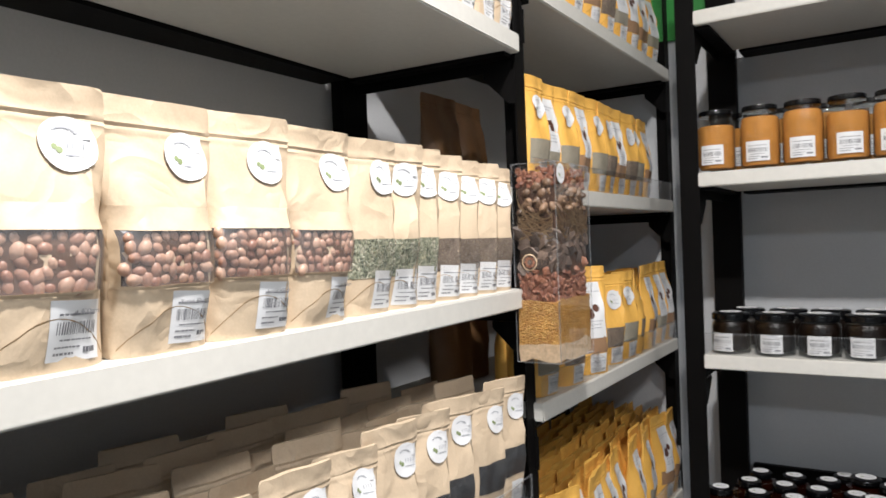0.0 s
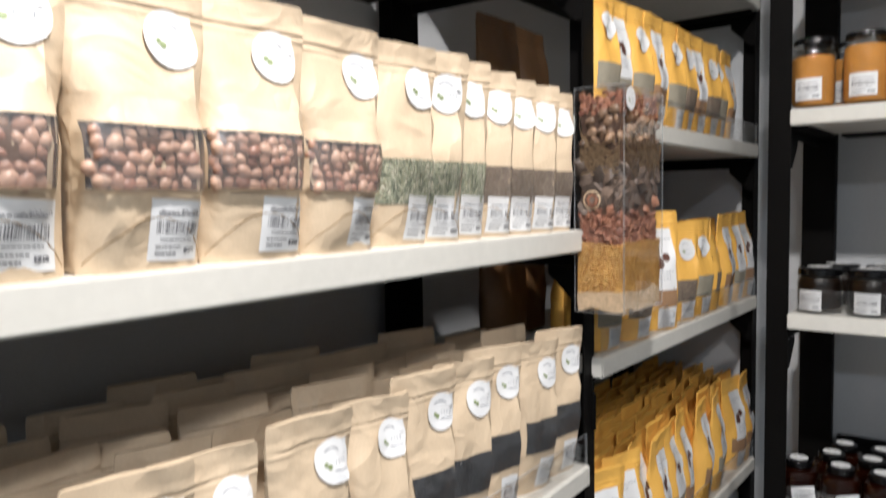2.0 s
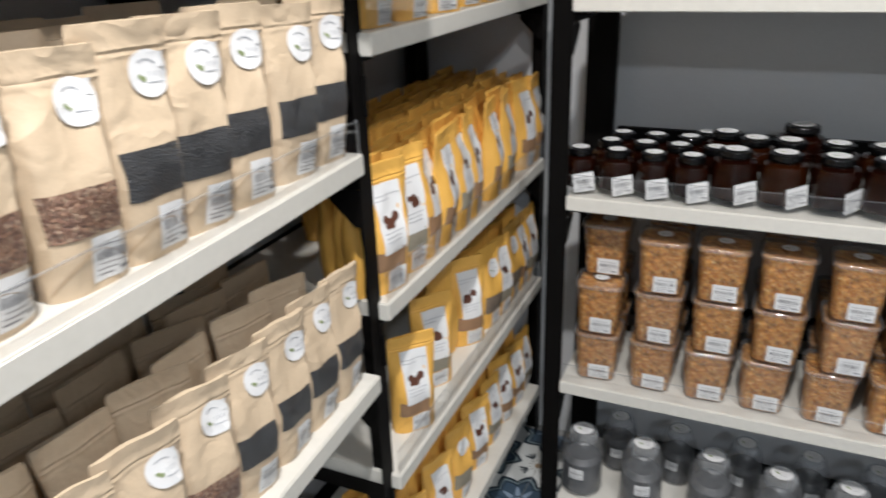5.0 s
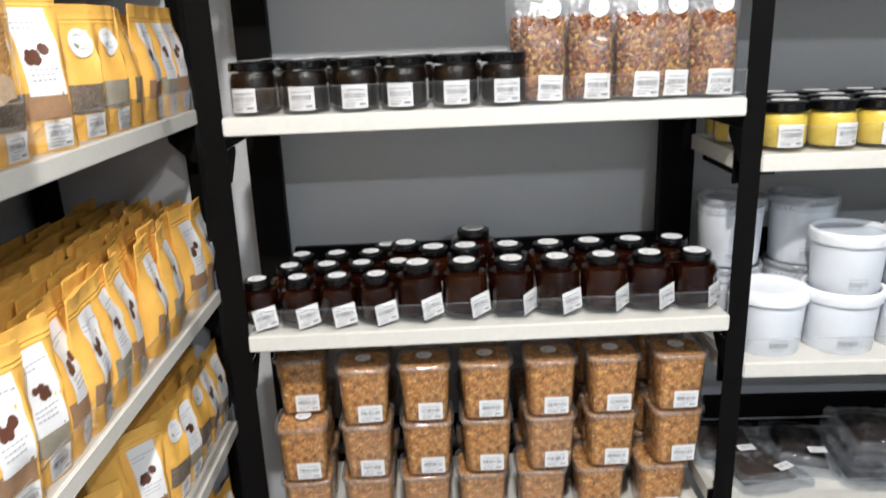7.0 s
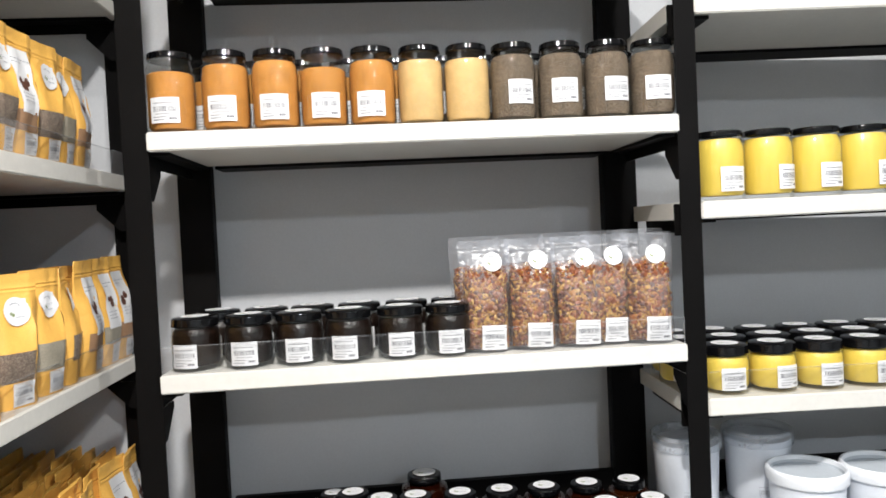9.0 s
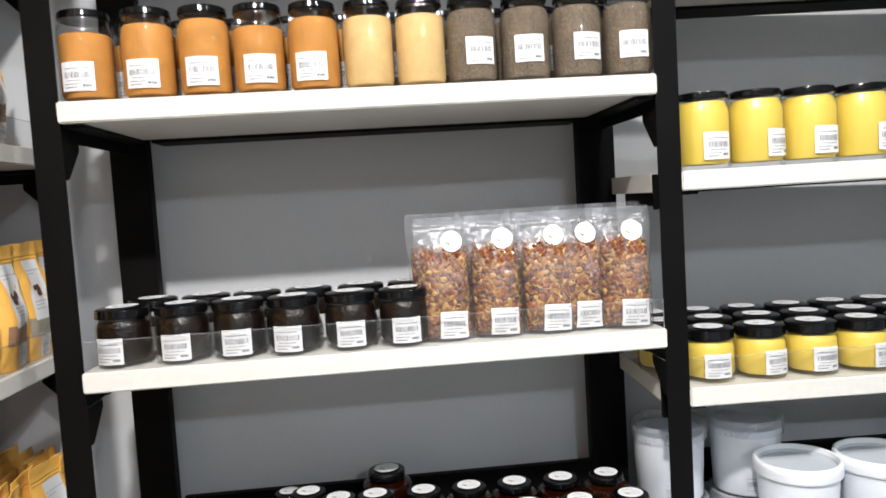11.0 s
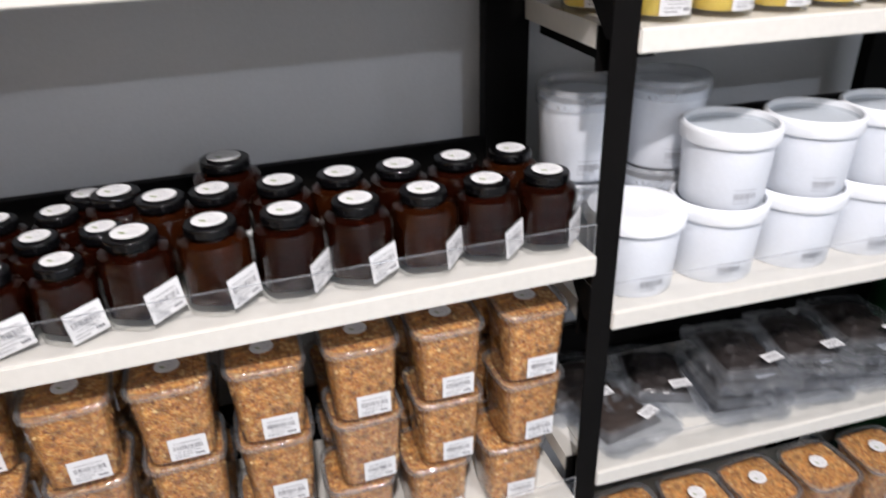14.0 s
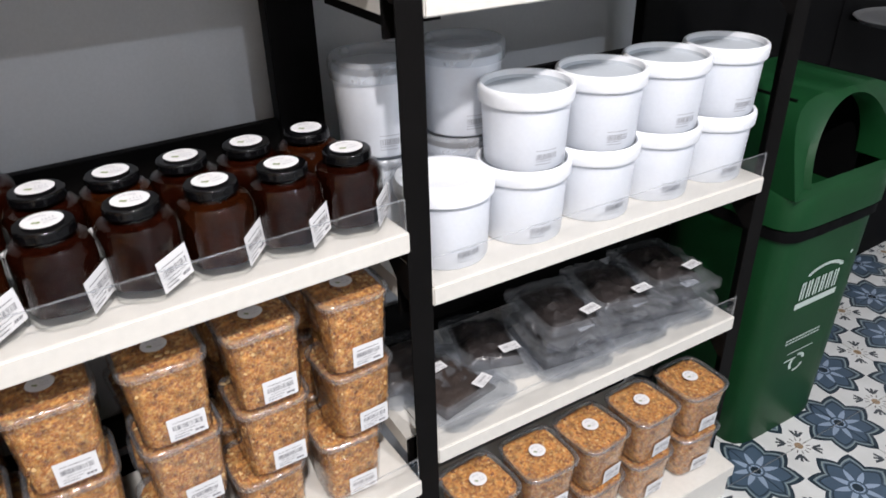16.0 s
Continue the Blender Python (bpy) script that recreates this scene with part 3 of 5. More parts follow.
def honey_jar(r, h, fill, label, group, seed, turn=35.0, lw=0.049, lh=0.044):
    """Six-sided honey jar, its label on the side that is turned away by turn degrees."""
    j = thing("honey_jar", label, "jar", group)
    hs = h - 0.0125
    hexa = hexagon(6, 0.8, math.pi / 6 - radians(turn))
    neck = r * 0.59
    body = lambda k0: [(k0 * r * 0.9, 0), (k0 * r * 0.98, 0.004), (k0 * r, 0.012), (k0 * r, hs * 0.66), (k0 * r * 0.97, hs * 0.80), (k0 * r * 0.85, hs * 0.91)]
    soft = lambda a, z: 1 + (hexa(a, z) - 1) * (1.0 if z < hs * 0.8 else 0.25)
    part("glass", lathe(body(1) + [(neck, hs * 0.94), (neck, hs + 0.004)], 36, soft, cap=False), GLASS, j, "clear six-sided glass body")
    part("filling", lathe([(0, 0.016), (r * 0.80, 0.014)] + [(a * 0.945, max(0.017, z)) for a, z in body(1)[2:]] + [(neck * 0.93, hs * 0.95), (0, hs * 0.96)], 36, soft, cap=False), fill, j, "dark honey")
    lid = part("lid", lathe(lid_profile(r * 0.66, hs, h), 48, ribs(), cap=True), LID, j, "black screw lid")
    flat = lambda x, z, off=0.0: Vector((x, z, h + off))
    round_sticker(lid, flat, 0, 0, r * 0.44, False, "lid_sticker")
    ct, st = math.cos(radians(turn)), math.sin(radians(turn))
    apothem = r * 0.905

    def face(x, z, off=0.0):
        return Vector((ct * x + st * (apothem + off), st * x - ct * (apothem + off), z))

    price_label(j, face, 0.001, hs * 0.34, lw, lh, seed, 0.12)
    return j


def rounded_square(n=4, p=5.0):
    def k(a, z):
        return (abs(math.cos(a)) ** p + abs(math.sin(a)) ** p) ** (-1 / p)
    return k


def flakes(bm, rnd, place, n, size, thin=0.25):
    for _ in range(n):
        p, nrm = place()
        q = nrm.to_track_quat("Z", "Y").to_matrix().to_4x4()
        s = size * rnd.uniform(0.5, 1.2)
        m = Matrix.Translation(p) @ q @ Euler((rnd.uniform(-0.5, 0.5), rnd.uniform(-0.5, 0.5), rnd.uniform(0, 6.3))).to_matrix().to_4x4() @ Matrix.Diagonal((s, s * rnd.uniform(0.5, 0.9), s * thin * rnd.uniform(0.7, 1.8), 1))
        bmesh.ops.create_icosphere(bm, subdivisions=2 if thin > 0.8 else 1, radius=1, matrix=m)


def granola_tub(label, group, seed, w=0.114, h=0.130, fill=1.0, shell=PET):
    rnd = random.Random(seed)
    j = thing("granola_tub", label, "tub", group)
    sq = rounded_square()
    b, t = w * 0.41, w * 0.475
    wall = lambda k, z: k * (b + (t - b) * z / h)
    top = 0.93 * h * fill
    levels = [i / 9 for i in range(10)]
    bm = lathe([(0, 0.004)] + [(wall(0.955, 0.004 + (top - 0.004) * v), 0.004 + (top - 0.004) * v) for v in levels] + [(wall(0.6, top), top + 0.002), (0, top)], 32, sq, cap=False)
    for v in bm.verts:
        n = Vector((v.co.x, v.co.y, 0)).normalized()
        v.co += n * noise.noise(v.co * 120 + Vector((seed, 0, 0))) * 0.0013
    part("granola", bm, GRANOLA, j, "toasted brown oat granola")

    def side():
        a, z = rnd.uniform(0, 6.283), rnd.uniform(0.01, top)
        r = wall(0.955, z) * sq(a, z)
        n = Vector((round(math.sin(a) * 0.72), -round(math.cos(a) * 0.72), 0))
        n = n if n.length > 0.1 else Vector((0, -1, 0))
        return Vector((r * math.sin(a), -r * math.cos(a), z)), n.normalized()

    def upper():
        return Vector((rnd.uniform(-1, 1) * t * 0.9, rnd.uniform(-1, 1) * t * 0.9, top + 0.001)), Vector((0, 0, 1))

    bm = bmesh.new()
    flakes(bm, rnd, side, 110, 0.0037)
    flakes(bm, rnd, upper, 60, 0.0042)
    part("oat_filling", bm, OAT, j, "pale oat flakes", "stuff")
    bm = bmesh.new()
    flakes(bm, rnd, side, 60, 0.0042, 0.4)
    flakes(bm, rnd, upper, 36, 0.0046, 0.5)
    part("cluster_filling", bm, OAT_DARK, j, "dark toasted clusters", "stuff")
    part("tub_wall", lathe([(b * 0.96, 0), (b, 0.003), (t, h * 0.955), (t * 1.045, h * 0.958), (t * 1.045, h * 0.968)], 36, sq, cap=False), shell, j, "clear tapered plastic")
    part("lid", lathe([(t * 1.06, h * 0.945), (t * 1.065, h * 0.985), (t * 1.02, h), (t * 0.93, h), (t * 0.90, h * 0.985), (0, h * 0.985)], 36, sq, cap=False), PET, j, "clear plastic lid")
    part("rim", lathe([(t * 1.02, h * 0.930), (t * 1.07, h * 0.934), (t * 1.078, h * 0.968), (t * 1.06, h * 0.990), (t * 1.03, h * 1.002), (t * 0.95, h * 1.002), (t * 0.93, h * 0.985)], 40, sq, cap=False), TUB_RIM, j, "shiny plastic rim")
    flat = lambda x, z, off=0.0: Vector((x, z, h * 0.985 + off))
    round_sticker(j, flat, 0, 0.004, 0.017, False)
    fr = lambda x, z, off=0.0: Vector((x, -(b + (t - b) * z / h) - 0.0008 - off, z))
    price_label(j, fr, 0.010, 0.028, 0.050, 0.039, seed, 0.0)
    return j


def tea_bag(w, h, label, seed, front=True):
    rnd = random.Random(seed)
    j = thing("tea_bag", label, "bag", "clear tea bags")
    f = pouch_surface(w, h * 0.98, 0.05, seed)
    part("film", pouch_body(w, h, 0.054, seed), FILM, j, "clear crinkled plastic")
    g = pouch_surface(w * 0.90, h * 1.05, 0.044, seed)
    top = 0.72 * h
    bm = bmesh.new()
    nx, nz = 12, 20
    fr, rr = [], []
    for k in range(nz + 1):
        z = 0.006 + (top - 0.006) * k / nz
        s = 0.99 if k < nz - 2 else (0.93 if k < nz else 0.8)
        fr.append([bm.verts.new(g(s * (-0.45 + 0.9 * i / nx) * w, z + (0.006 * math.sin(i * 1.3 + seed) if k > nz - 3 else 0)) + Vector((0, rnd.uniform(-1, 1) * 0.0012, 0))) for i in range(nx + 1)])
        rr.append([bm.verts.new(g(s * (-0.45 + 0.9 * i / nx) * w, z, 0, True)) for i in range(nx + 1)])
    for k in range(nz):
        for i in range(nx):
            bm.faces.new((fr[k][i], fr[k][i + 1], fr[k + 1][i + 1], fr[k + 1][i]))
            bm.faces.new((rr[k][i + 1], rr[k][i], rr[k + 1][i], rr[k + 1][i + 1]))
        bm.faces.new((rr[k][0], fr[k][0], fr[k + 1][0], rr[k + 1][0]))
        bm.faces.new((fr[k][-1], rr[k][-1], rr[k + 1][-1], fr[k + 1][-1]))
    bm.faces.new(fr[-1] + rr[-1][::-1])
    part("herbal_tea", bm, TEA, j, "mixed brown and orange herbal tea")

    def place():
        x, z = rnd.uniform(-0.42, 0.42) * w, rnd.uniform(0.012, top)
        return g(x, z, 0.0006), Vector((0, -1, 0))

    bm = bmesh.new()
    for _ in range(130):
        p, n = place()
        a, ln = rnd.uniform(0.0, 3.1), rnd.uniform(0.004, 0.011)
        q = Euler((rnd.uniform(-0.3, 0.3), a, 0)).to_matrix()
        pts = [p + q @ Vector((ln * (s - 0.5), -0.0006 * math.sin(s * 3.1), 0.0018 * math.sin(s * 3.1))) for s in (0, 0.33, 0.66, 1)]
        o = q @ Vector((0, 0, 0.0008))
        d = Vector((0, -0.0009, 0))
        lo, hi, mid = [bm.verts.new(v - o) for v in pts], [bm.verts.new(v + o) for v in pts], [bm.verts.new(v + d) for v in pts]
        for i in range(3):
            bm.faces.new((lo[i], lo[i + 1], mid[i + 1], mid[i]))
            bm.faces.new((mid[i], mid[i + 1], hi[i + 1], hi[i]))
    part("peel_filling", bm, TEA_STRIP, j, "golden dried peel strips", "stuff")
    bm = bmesh.new()

    def upper():
        return g(rnd.uniform(-0.42, 0.42) * w, top * rnd.uniform(0.86, 1.0), 0.0004), Vector((0, -1, 0))

    flakes(bm, rnd, place, 100, 0.0052, 0.30)
    flakes(bm, rnd, upper, 60, 0.0036, 0.7)
    part("petal_filling", bm, TEA_RED, j, "dark red dried petals", "stuff")
    if not front:
        return j
    round_sticker(j, lambda x, z, off=0.0: f(x, z, off + 0.002), 0.02 * w + 0.012, 0.80 * h, 0.0180, False)
    price_label(j, lambda x, z, off=0.0: f(x, z, off + 0.003), 0.10 * w, 0.13 * h, 0.052, 0.045, seed, -0.03)
    return j


def pail(label, group, lid_style, seed=1, r=0.076, h=0.133):
    j = thing("plastic_pail", label, "pail", group)
    b = r * 0.90
    part("bucket", lathe([(0, 0.003), (b * 0.95, 0.003), (b * 0.97, 0), (b, 0.003), (r * 0.965, h * 0.78), (r * 0.97, h * 0.87)], 44, cap=False), PAIL, j, "smooth tapered white plastic")
    sag = lambda a, z: 1 + 0.010 * noise.noise((2.2 * math.sin(a) + seed, 2.2 * math.cos(a), z * 30))
    rim = lathe([(r * 0.985, h * 0.785), (r * 1.03, h * 0.792), (r * 1.05, h * 0.815), (r * 1.045, h * 0.845), (r * 1.055, h * 0.87), (r * 1.055, h * 0.945), (r * 1.035, h * 0.985), (r * 1.0, h), (r * 0.955, h * 0.992), (r * 0.93, h * 0.93)], 44, sag, cap=False)
    if lid_style == "clear":
        lid = part("lid", rim, CLEAR_LID, j, "frosted clear lid")
        part("lid_panel", lathe([(r * 0.93, h * 0.93), (0, h * 0.925)], 44, cap=False), CLEAR_LID, lid)
    elif lid_style == "dome":
        lid = part("lid", lathe([(r * 0.99, h * 0.83), (r * 1.05, h * 0.84), (r * 1.055, h * 0.95), (r * 1.0, h * 1.01), (r * 0.8, h * 1.03), (r * 0.74, h * 1.02), (0, h * 1.02)], 44, cap=False), PAIL_LID, j, "white press-on lid")
    else:
        lid = part("lid", rim, PAIL_LID, j, "white press-on lid rim")
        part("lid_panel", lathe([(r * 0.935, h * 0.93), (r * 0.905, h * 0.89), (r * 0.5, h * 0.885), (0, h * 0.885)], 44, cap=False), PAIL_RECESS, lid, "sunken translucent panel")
    rnd = random.Random(seed)
    rr = lambda x, z, off=0.0: Vector((((b + (r * 0.965 - b) * z / (h * 0.8)) + 0.0006 + off) * math.sin(x / r - 0.10), -((b + (r * 0.965 - b) * z / (h * 0.8)) + 0.0006 + off) * math.cos(x / r - 0.10), z))
    bm = bmesh.new()
    x = -0.02
    while x < 0.02:
        k = rnd.choice((0.0008, 0.0014, 0.002))
        patch(rr, x, x + k, 0.021, 0.031, 1, 1, bm)
        x += k + rnd.choice((0.001, 0.0016))
    for z in (0.036, 0.018, 0.013):
        x = -0.02
        while x < (0.02 if z > 0.03 else 0.008):
            patch(rr, x, x + 0.0026, z, z + 0.0012, 1, 1, bm)
            x += 0.0034
    part("print", bm, GREY_INK, j, "small bar code print", "stuff")
    return j


def dome_jar(label, group, seed):
    j = thing("domed_jar", label, "jar", group)
    r, h = 0.056, 0.185
    part("bottle", lathe([(r * 0.85, 0), (r * 0.95, 0.003), (r, 0.012), (r * 0.95, h * 0.35), (r, h * 0.62), (r * 0.97, h * 0.72), (r * 0.8, h * 0.86), (r * 0.62, h * 0.90)], 30, cap=False), FILM, j, "clear shiny wrapped plastic")
    part("filling", lathe([(0, 0.004), (r * 0.82, 0.004), (r * 0.93, 0.012), (r * 0.89, h * 0.35), (r * 0.93, h * 0.55), (r * 0.7, h * 0.62), (0, h * 0.6)], 24, cap=False), DOME_FILL, j)
    lid = part("lid", lathe([(r * 0.66, h * 0.86), (r * 0.68, h * 0.87), (r * 0.68, h * 0.97), (r * 0.62, h), (0, h)], 32, ribs(40, 0.02), cap=False), CLEAR_LID, j, "pale plastic cap")
    flat = lambda x, z, off=0.0: Vector((x, z, h + off))
    round_sticker(lid, flat, 0, 0, r * 0.46, False, "lid_sticker")
    price_label(j, round_on(r), 0.0, h * 0.42, 0.038, 0.032, seed)
    return j


# ---- the room ----
BACK, LEFT, RIGHT, FRONT = 2.6, -1.035, 3.9, -2.2
# East and south walls and the ceiling are unseen, added to close the room.
part_walls = [
    ("wall_north", box(LEFT - 0.12, RIGHT + 0.12, BACK, BACK + 0.12, 0, CEILING), WALL, "grey painted wall behind the shelves"),
    ("wall_west", box(LEFT - 0.12, LEFT, FRONT, BACK, 0, CEILING), WALL, "grey painted wall behind the shelves"),
    ("wall_east", box(RIGHT, RIGHT + 0.12, FRONT, BACK, 0, CEILING), UNSEEN_WALL, "unseen plain grey wall, added to close the room"),
    ("wall_south", box(LEFT - 0.12, RIGHT + 0.12, FRONT - 0.12, FRONT, 0, CEILING), UNSEEN_WALL, "unseen plain grey wall, added to close the room"),
    ("ceiling", box(LEFT - 0.12, RIGHT + 0.12, FRONT - 0.12, BACK + 0.12, CEILING, CEILING + 0.1), CEIL, "plain white ceiling, unseen"),
]
for nm, bm, m, lb in part_walls:
    solid(nm, bm, m, lb, "ceiling" if nm == "ceiling" else "wall")
solid("floor", box(LEFT - 0.12, RIGHT + 0.12, FRONT - 0.12, BACK + 0.12, -0.1, -0.004), GROUT, "patterned tile floor with cement joints", "floor")


def downlight(x, y, watts, tint):
    d = thing("downlight", "assumed ceiling downlight out of view, also used as added fill", "lamp", "ceiling downlights", at=pose(x, y, CEILING))
    part("trim_ring", lathe([(0.055, -0.002), (0.085, -0.006), (0.09, -0.001), (0.055, -0.001)], 32, cap=False), CEIL, d)
    lamp = bpy.data.lights.new("downlight", "AREA")
    lamp.shape, lamp.size, lamp.energy, lamp.color = "DISK", 0.10, watts, tint
    ob = new("bulb", lamp)
    ob.parent = d
    ob.matrix_basis = pose(0, 0, -0.01)


for x, y, wt, tint in LAMPS:
    downlight(x, y, wt, tint)


# ---- shelving ----
THICK = 0.033


def angle_post(x0, x1, y, inner, z1, t=0.003, w=0.04):
    """An upright of steel angle: one leg across the front, one leg running back."""
    bm = bmesh.new()
    box(x0, x1, y, y + t, 0.0, z1, bm=bm)
    s = x1 - t if inner else x0
    box(s, s + t, y + t, y + w, 0.0, z1, bm=bm)
    return bm


def gusset(x, y, z, s=0.06, t=0.003):
    bm = bmesh.new()
    a = [bm.verts.new((x, y + p, z + q)) for p, q in ((0, 0), (s, 0), (s, -0.012), (0.012, -s), (0, -s))]
    b = [bm.verts.new((x + t, v.co.y, v.co.z)) for v in a]
    bm.faces.new(a)
    bm.faces.new(b[::-1])
    for i in range(5):
        j = (i + 1) % 5
        bm.faces.new((a[j], a[i], b[i], b[j]))
    return bm


def shelving(m, length, depth, levels, top, label, guards=(), rails=(), left=True, right=True, lip=0.085):
    u = thing("shelving_unit", label, "shelves", "black steel shelving", at=m)
    posts = ([(-0.044, 0.0, False)] if left else []) + ([(length, length + 0.040, True)] if right else [])
    for x0, x1, inner in posts:
        part("post", angle_post(x0, x1, 0.010, inner, top), BLACK, u, "black steel front post")
    for x0, x1 in ([(-0.038, 0.034)] if left else []) + ([(length - 0.050, length + 0.028)] if right else []):
        part("post", box(x0, x1, depth + 0.004, depth + 0.034, 0, top, 0.0015), BLACK, u, "black steel back post")
    for z in levels:
        low = z - THICK
        part("shelf_board", box(0.0, length, 0.0, depth, low, z, 0.0022), BOARD, u, "cream laminated shelf board")
        for x in (0.002, length - 0.032):
            part("side_rail", box(x, x + 0.03, 0.016, depth + 0.002, low - 0.004 - 0.003, low - 0.0005), BLACK, u)
        for x in (-0.006, length + 0.003):
            part("side_brace", box(x, x + 0.003, 0.016, depth, low - 0.026, low + 0.006), BLACK, u, "black steel side rail")
            part("gusset", gusset(x + (0.0035 if x < 0 else -0.0035), 0.012, low - 0.026), BLACK, u, "black corner plate")
        # Black back edge, widened into the wall to stop light leaking down.
        part("back_lip", box(0.045, length - 0.045, depth + 0.0005, depth + lip, low - 0.006, low + 0.004), BLACK, u)
    for z0, z1 in rails:
        part("back_rail", box(0.045, length - 0.045, depth + 0.012, depth + 0.030, z0, z1, 0.001), BLACK, u, "black steel back rail")
    for z in guards:
        g = part("guard", box(0.004, length - 0.004, 0.004, 0.0062, z + 0.0005, z + 0.049), ACRYLIC, u, "clear acrylic front guard")
        part("guard_edge", box(0.004, length - 0.004, 0.0036, 0.0066, z + 0.0490, z + 0.0500), EDGE_HIGHLIGHT, g, "pale strip drawing the highlight on the guard edge")
        part("guard_edge", box(length - 0.0040, length - 0.0028, 0.0036, 0.0066, z + 0.0005, z + 0.0504), EDGE_HIGHLIGHT, g, "pale strip drawing the highlight on the guard edge")
    return u


B = pose(-0.475, 2.2, 0)
R = pose(0.514, 2.205, 0, 0, 0, -2.6)
A = pose(-0.5797, 0.404, 0, 0, 0, 92.5)
L = pose(-0.624, 1.632, 0, 0, 0, 90)
B_Z = [0.075, 0.452, 0.935, 1.358, 1.782, 2.158]
R_Z = [0.105, 0.497, 0.826, 1.251, 1.620, 1.998]
A_Z = [0.42, 0.797, 1.180, 1.556, 2.000, 2.36]
L_Z = [0.19, 0.562, 0.917, 1.347, 1.738, 2.110]
shelving(B, 0.95, 0.31, B_Z, 2.36, "black steel shelving with cream boards, stocked with jars and tubs", B_Z[1:4], [(0.95, 1.02), (0.50, 0.56)])
right_unit = shelving(R, 0.748, 0.31, R_Z[1:], 2.36, "black steel shelving with cream boards, stocked with pails and jars", R_Z[1:4], [(0.95, 1.02), (0.515, 0.575)], left=False)
for lv in R_Z[1:]:
    part("shelf_board", box(-0.034, -0.0004, 0.056, 0.308, lv - THICK, lv), BOARD, right_unit, "cream laminated shelf board")
    part("side_rail", box(-0.034, -0.0074, 0.047, 0.0553, lv - THICK - 0.030, lv - 0.002, 0.001), BLACK, right_unit, "black steel rail under the board end")
base = thing("low_plinth", "white laminated plinth on the floor under the shelves", "plinth", at=R)
part("top_board", box(0.0, 0.765, -0.07, 0.30, R_Z[0] - THICK, R_Z[0], 0.002), BOARD, base, "white laminated top board")
part("front_board", box(0.004, 0.761, -0.062, 0.296, 0.0, R_Z[0] - THICK - 0.0005, 0.001), BOARD, base, "white front panel")
shelving(A, 1.20, 0.345, A_Z, 2.45, "black steel shelving with cream boards, full of kraft pouches", (A_Z[2],), lip=0.11)
shelving(L, 0.915, 0.345, L_Z, 2.45, "black steel shelving with cream boards, full of yellow pouches", L_Z[1:5], left=False, lip=0.06)

rnd = random.Random(11)


def put(ob, base, x, y, z, turn=0.0, tip=0.0, s=1.0):
    """Move the first of a kind to its place on a unit."""
    ob.matrix_basis = base @ pose(x, y, z, tip, 0, turn) @ Matrix.Diagonal((s, s, s, 1))


def again(ob, base, x, y, z, turn=0.0, tip=0.0, s=1.0):
    c = copy_thing(ob, base @ pose(x, y, z, tip, 0, turn))
    c.scale = (s, s, s)
    return c


class Stock:
    """Places alike goods: the first as built, the others as copies."""

    def __init__(self, kinds):
        self.kinds, self.used = kinds, set()

    def set(self, k, *where, **more):
        ob = self.kinds[k % len(self.kinds)]
        if k % len(self.kinds) in self.used:
            return again(ob, *where, **more)
        self.used.add(k % len(self.kinds))
        put(ob, *where, **more)
        return ob


# ---- kraft pouches (positions along the unit) ----
PD = 0.05
peanut = Stock([kraft_pouch(0.113, 0.218, 0.054, s, NUT, (0.275, 0.485), "kraft paper pouch with a window of red-skinned peanuts") for s in (1, 2, 5)])
fennel = Stock([kraft_pouch(0.108, 0.212, PD, s, FENNEL, (0.21, 0.43), "kraft paper pouch with a window of green seeds") for s in (3, 7)])
chia = Stock([kraft_pouch(0.102, 0.212, PD, s, CHIA, (0.21, 0.43), "kraft paper pouch with a window of grey-brown seeds") for s in (4, 8)])
flax = Stock([kraft_pouch(0.101, 0.220, PD, s, FLAX, (0.26, 0.46), "kraft paper pouch with a window of brown seeds") for s in (6, 9, 12)])
black = Stock([kraft_pouch(0.098, 0.222, PD, s, BLACK_SEED, (0.29, 0.50), "kraft paper pouch with a window of black seeds") for s in (10, 13)])
spare = Stock([kraft_pouch(0.100, 0.220, PD, s, FLAX, label="plain kraft paper pouch standing in a back row", group="kraft pouches at the back", front=False) for s in (14, 15, 16)])


def title(parent, words, where, size):
    cu = bpy.data.curves.new("title", "FONT")
    cu.body, cu.size, cu.align_x = words, size, "CENTER"
    cu.materials.append(INK)
    ob = new("title", cu)
    ob.parent = parent
    ob.matrix_basis = Matrix.Translation(where) @ pose(0, 0, 0, 90)
    return tagged(ob, "black printed product title")


for pc, sd in zip(peanut.kinds, (1, 2, 5)):
    f = pouch_surface(0.113, 0.218, 0.054, sd)
    lab = [c for c in pc.children if c.name.startswith("label")][0]
    title(lab, "Peanut 400gm", f(0.17 * 0.113, 0.138 * 0.218 + 0.0125, 0.0020), 0.0055)
z = A_Z[3] + 0.001
for i, x in enumerate((0.244, 0.344, 0.450, 0.553, 0.655)):
    peanut.set(i, A, x, 0.030, z, turn=(3, -2, 1, -3, 2)[i], tip=(4, 2, 4, 3, 4)[i], s=(0.99, 0.985, 0.985, 1.0, 0.985)[i])
for i, x in enumerate((0.759, 0.818, 0.876)):
    fennel.set(i, A, x, 0.040 + 0.002 * i, z, turn=(-3, -20, -16)[i], tip=(3, 4, 2)[i], s=(1.02, 1.02, 1.02)[i])
for i, x in enumerate((0.948, 1.010, 1.076, 1.138)):
    chia.set(i, A, x, 0.046, z, turn=-22 + rnd.uniform(-4, 4), tip=rnd.uniform(2, 5), s=rnd.uniform(0.97, 1.01))
z = A_Z[2] + 0.001
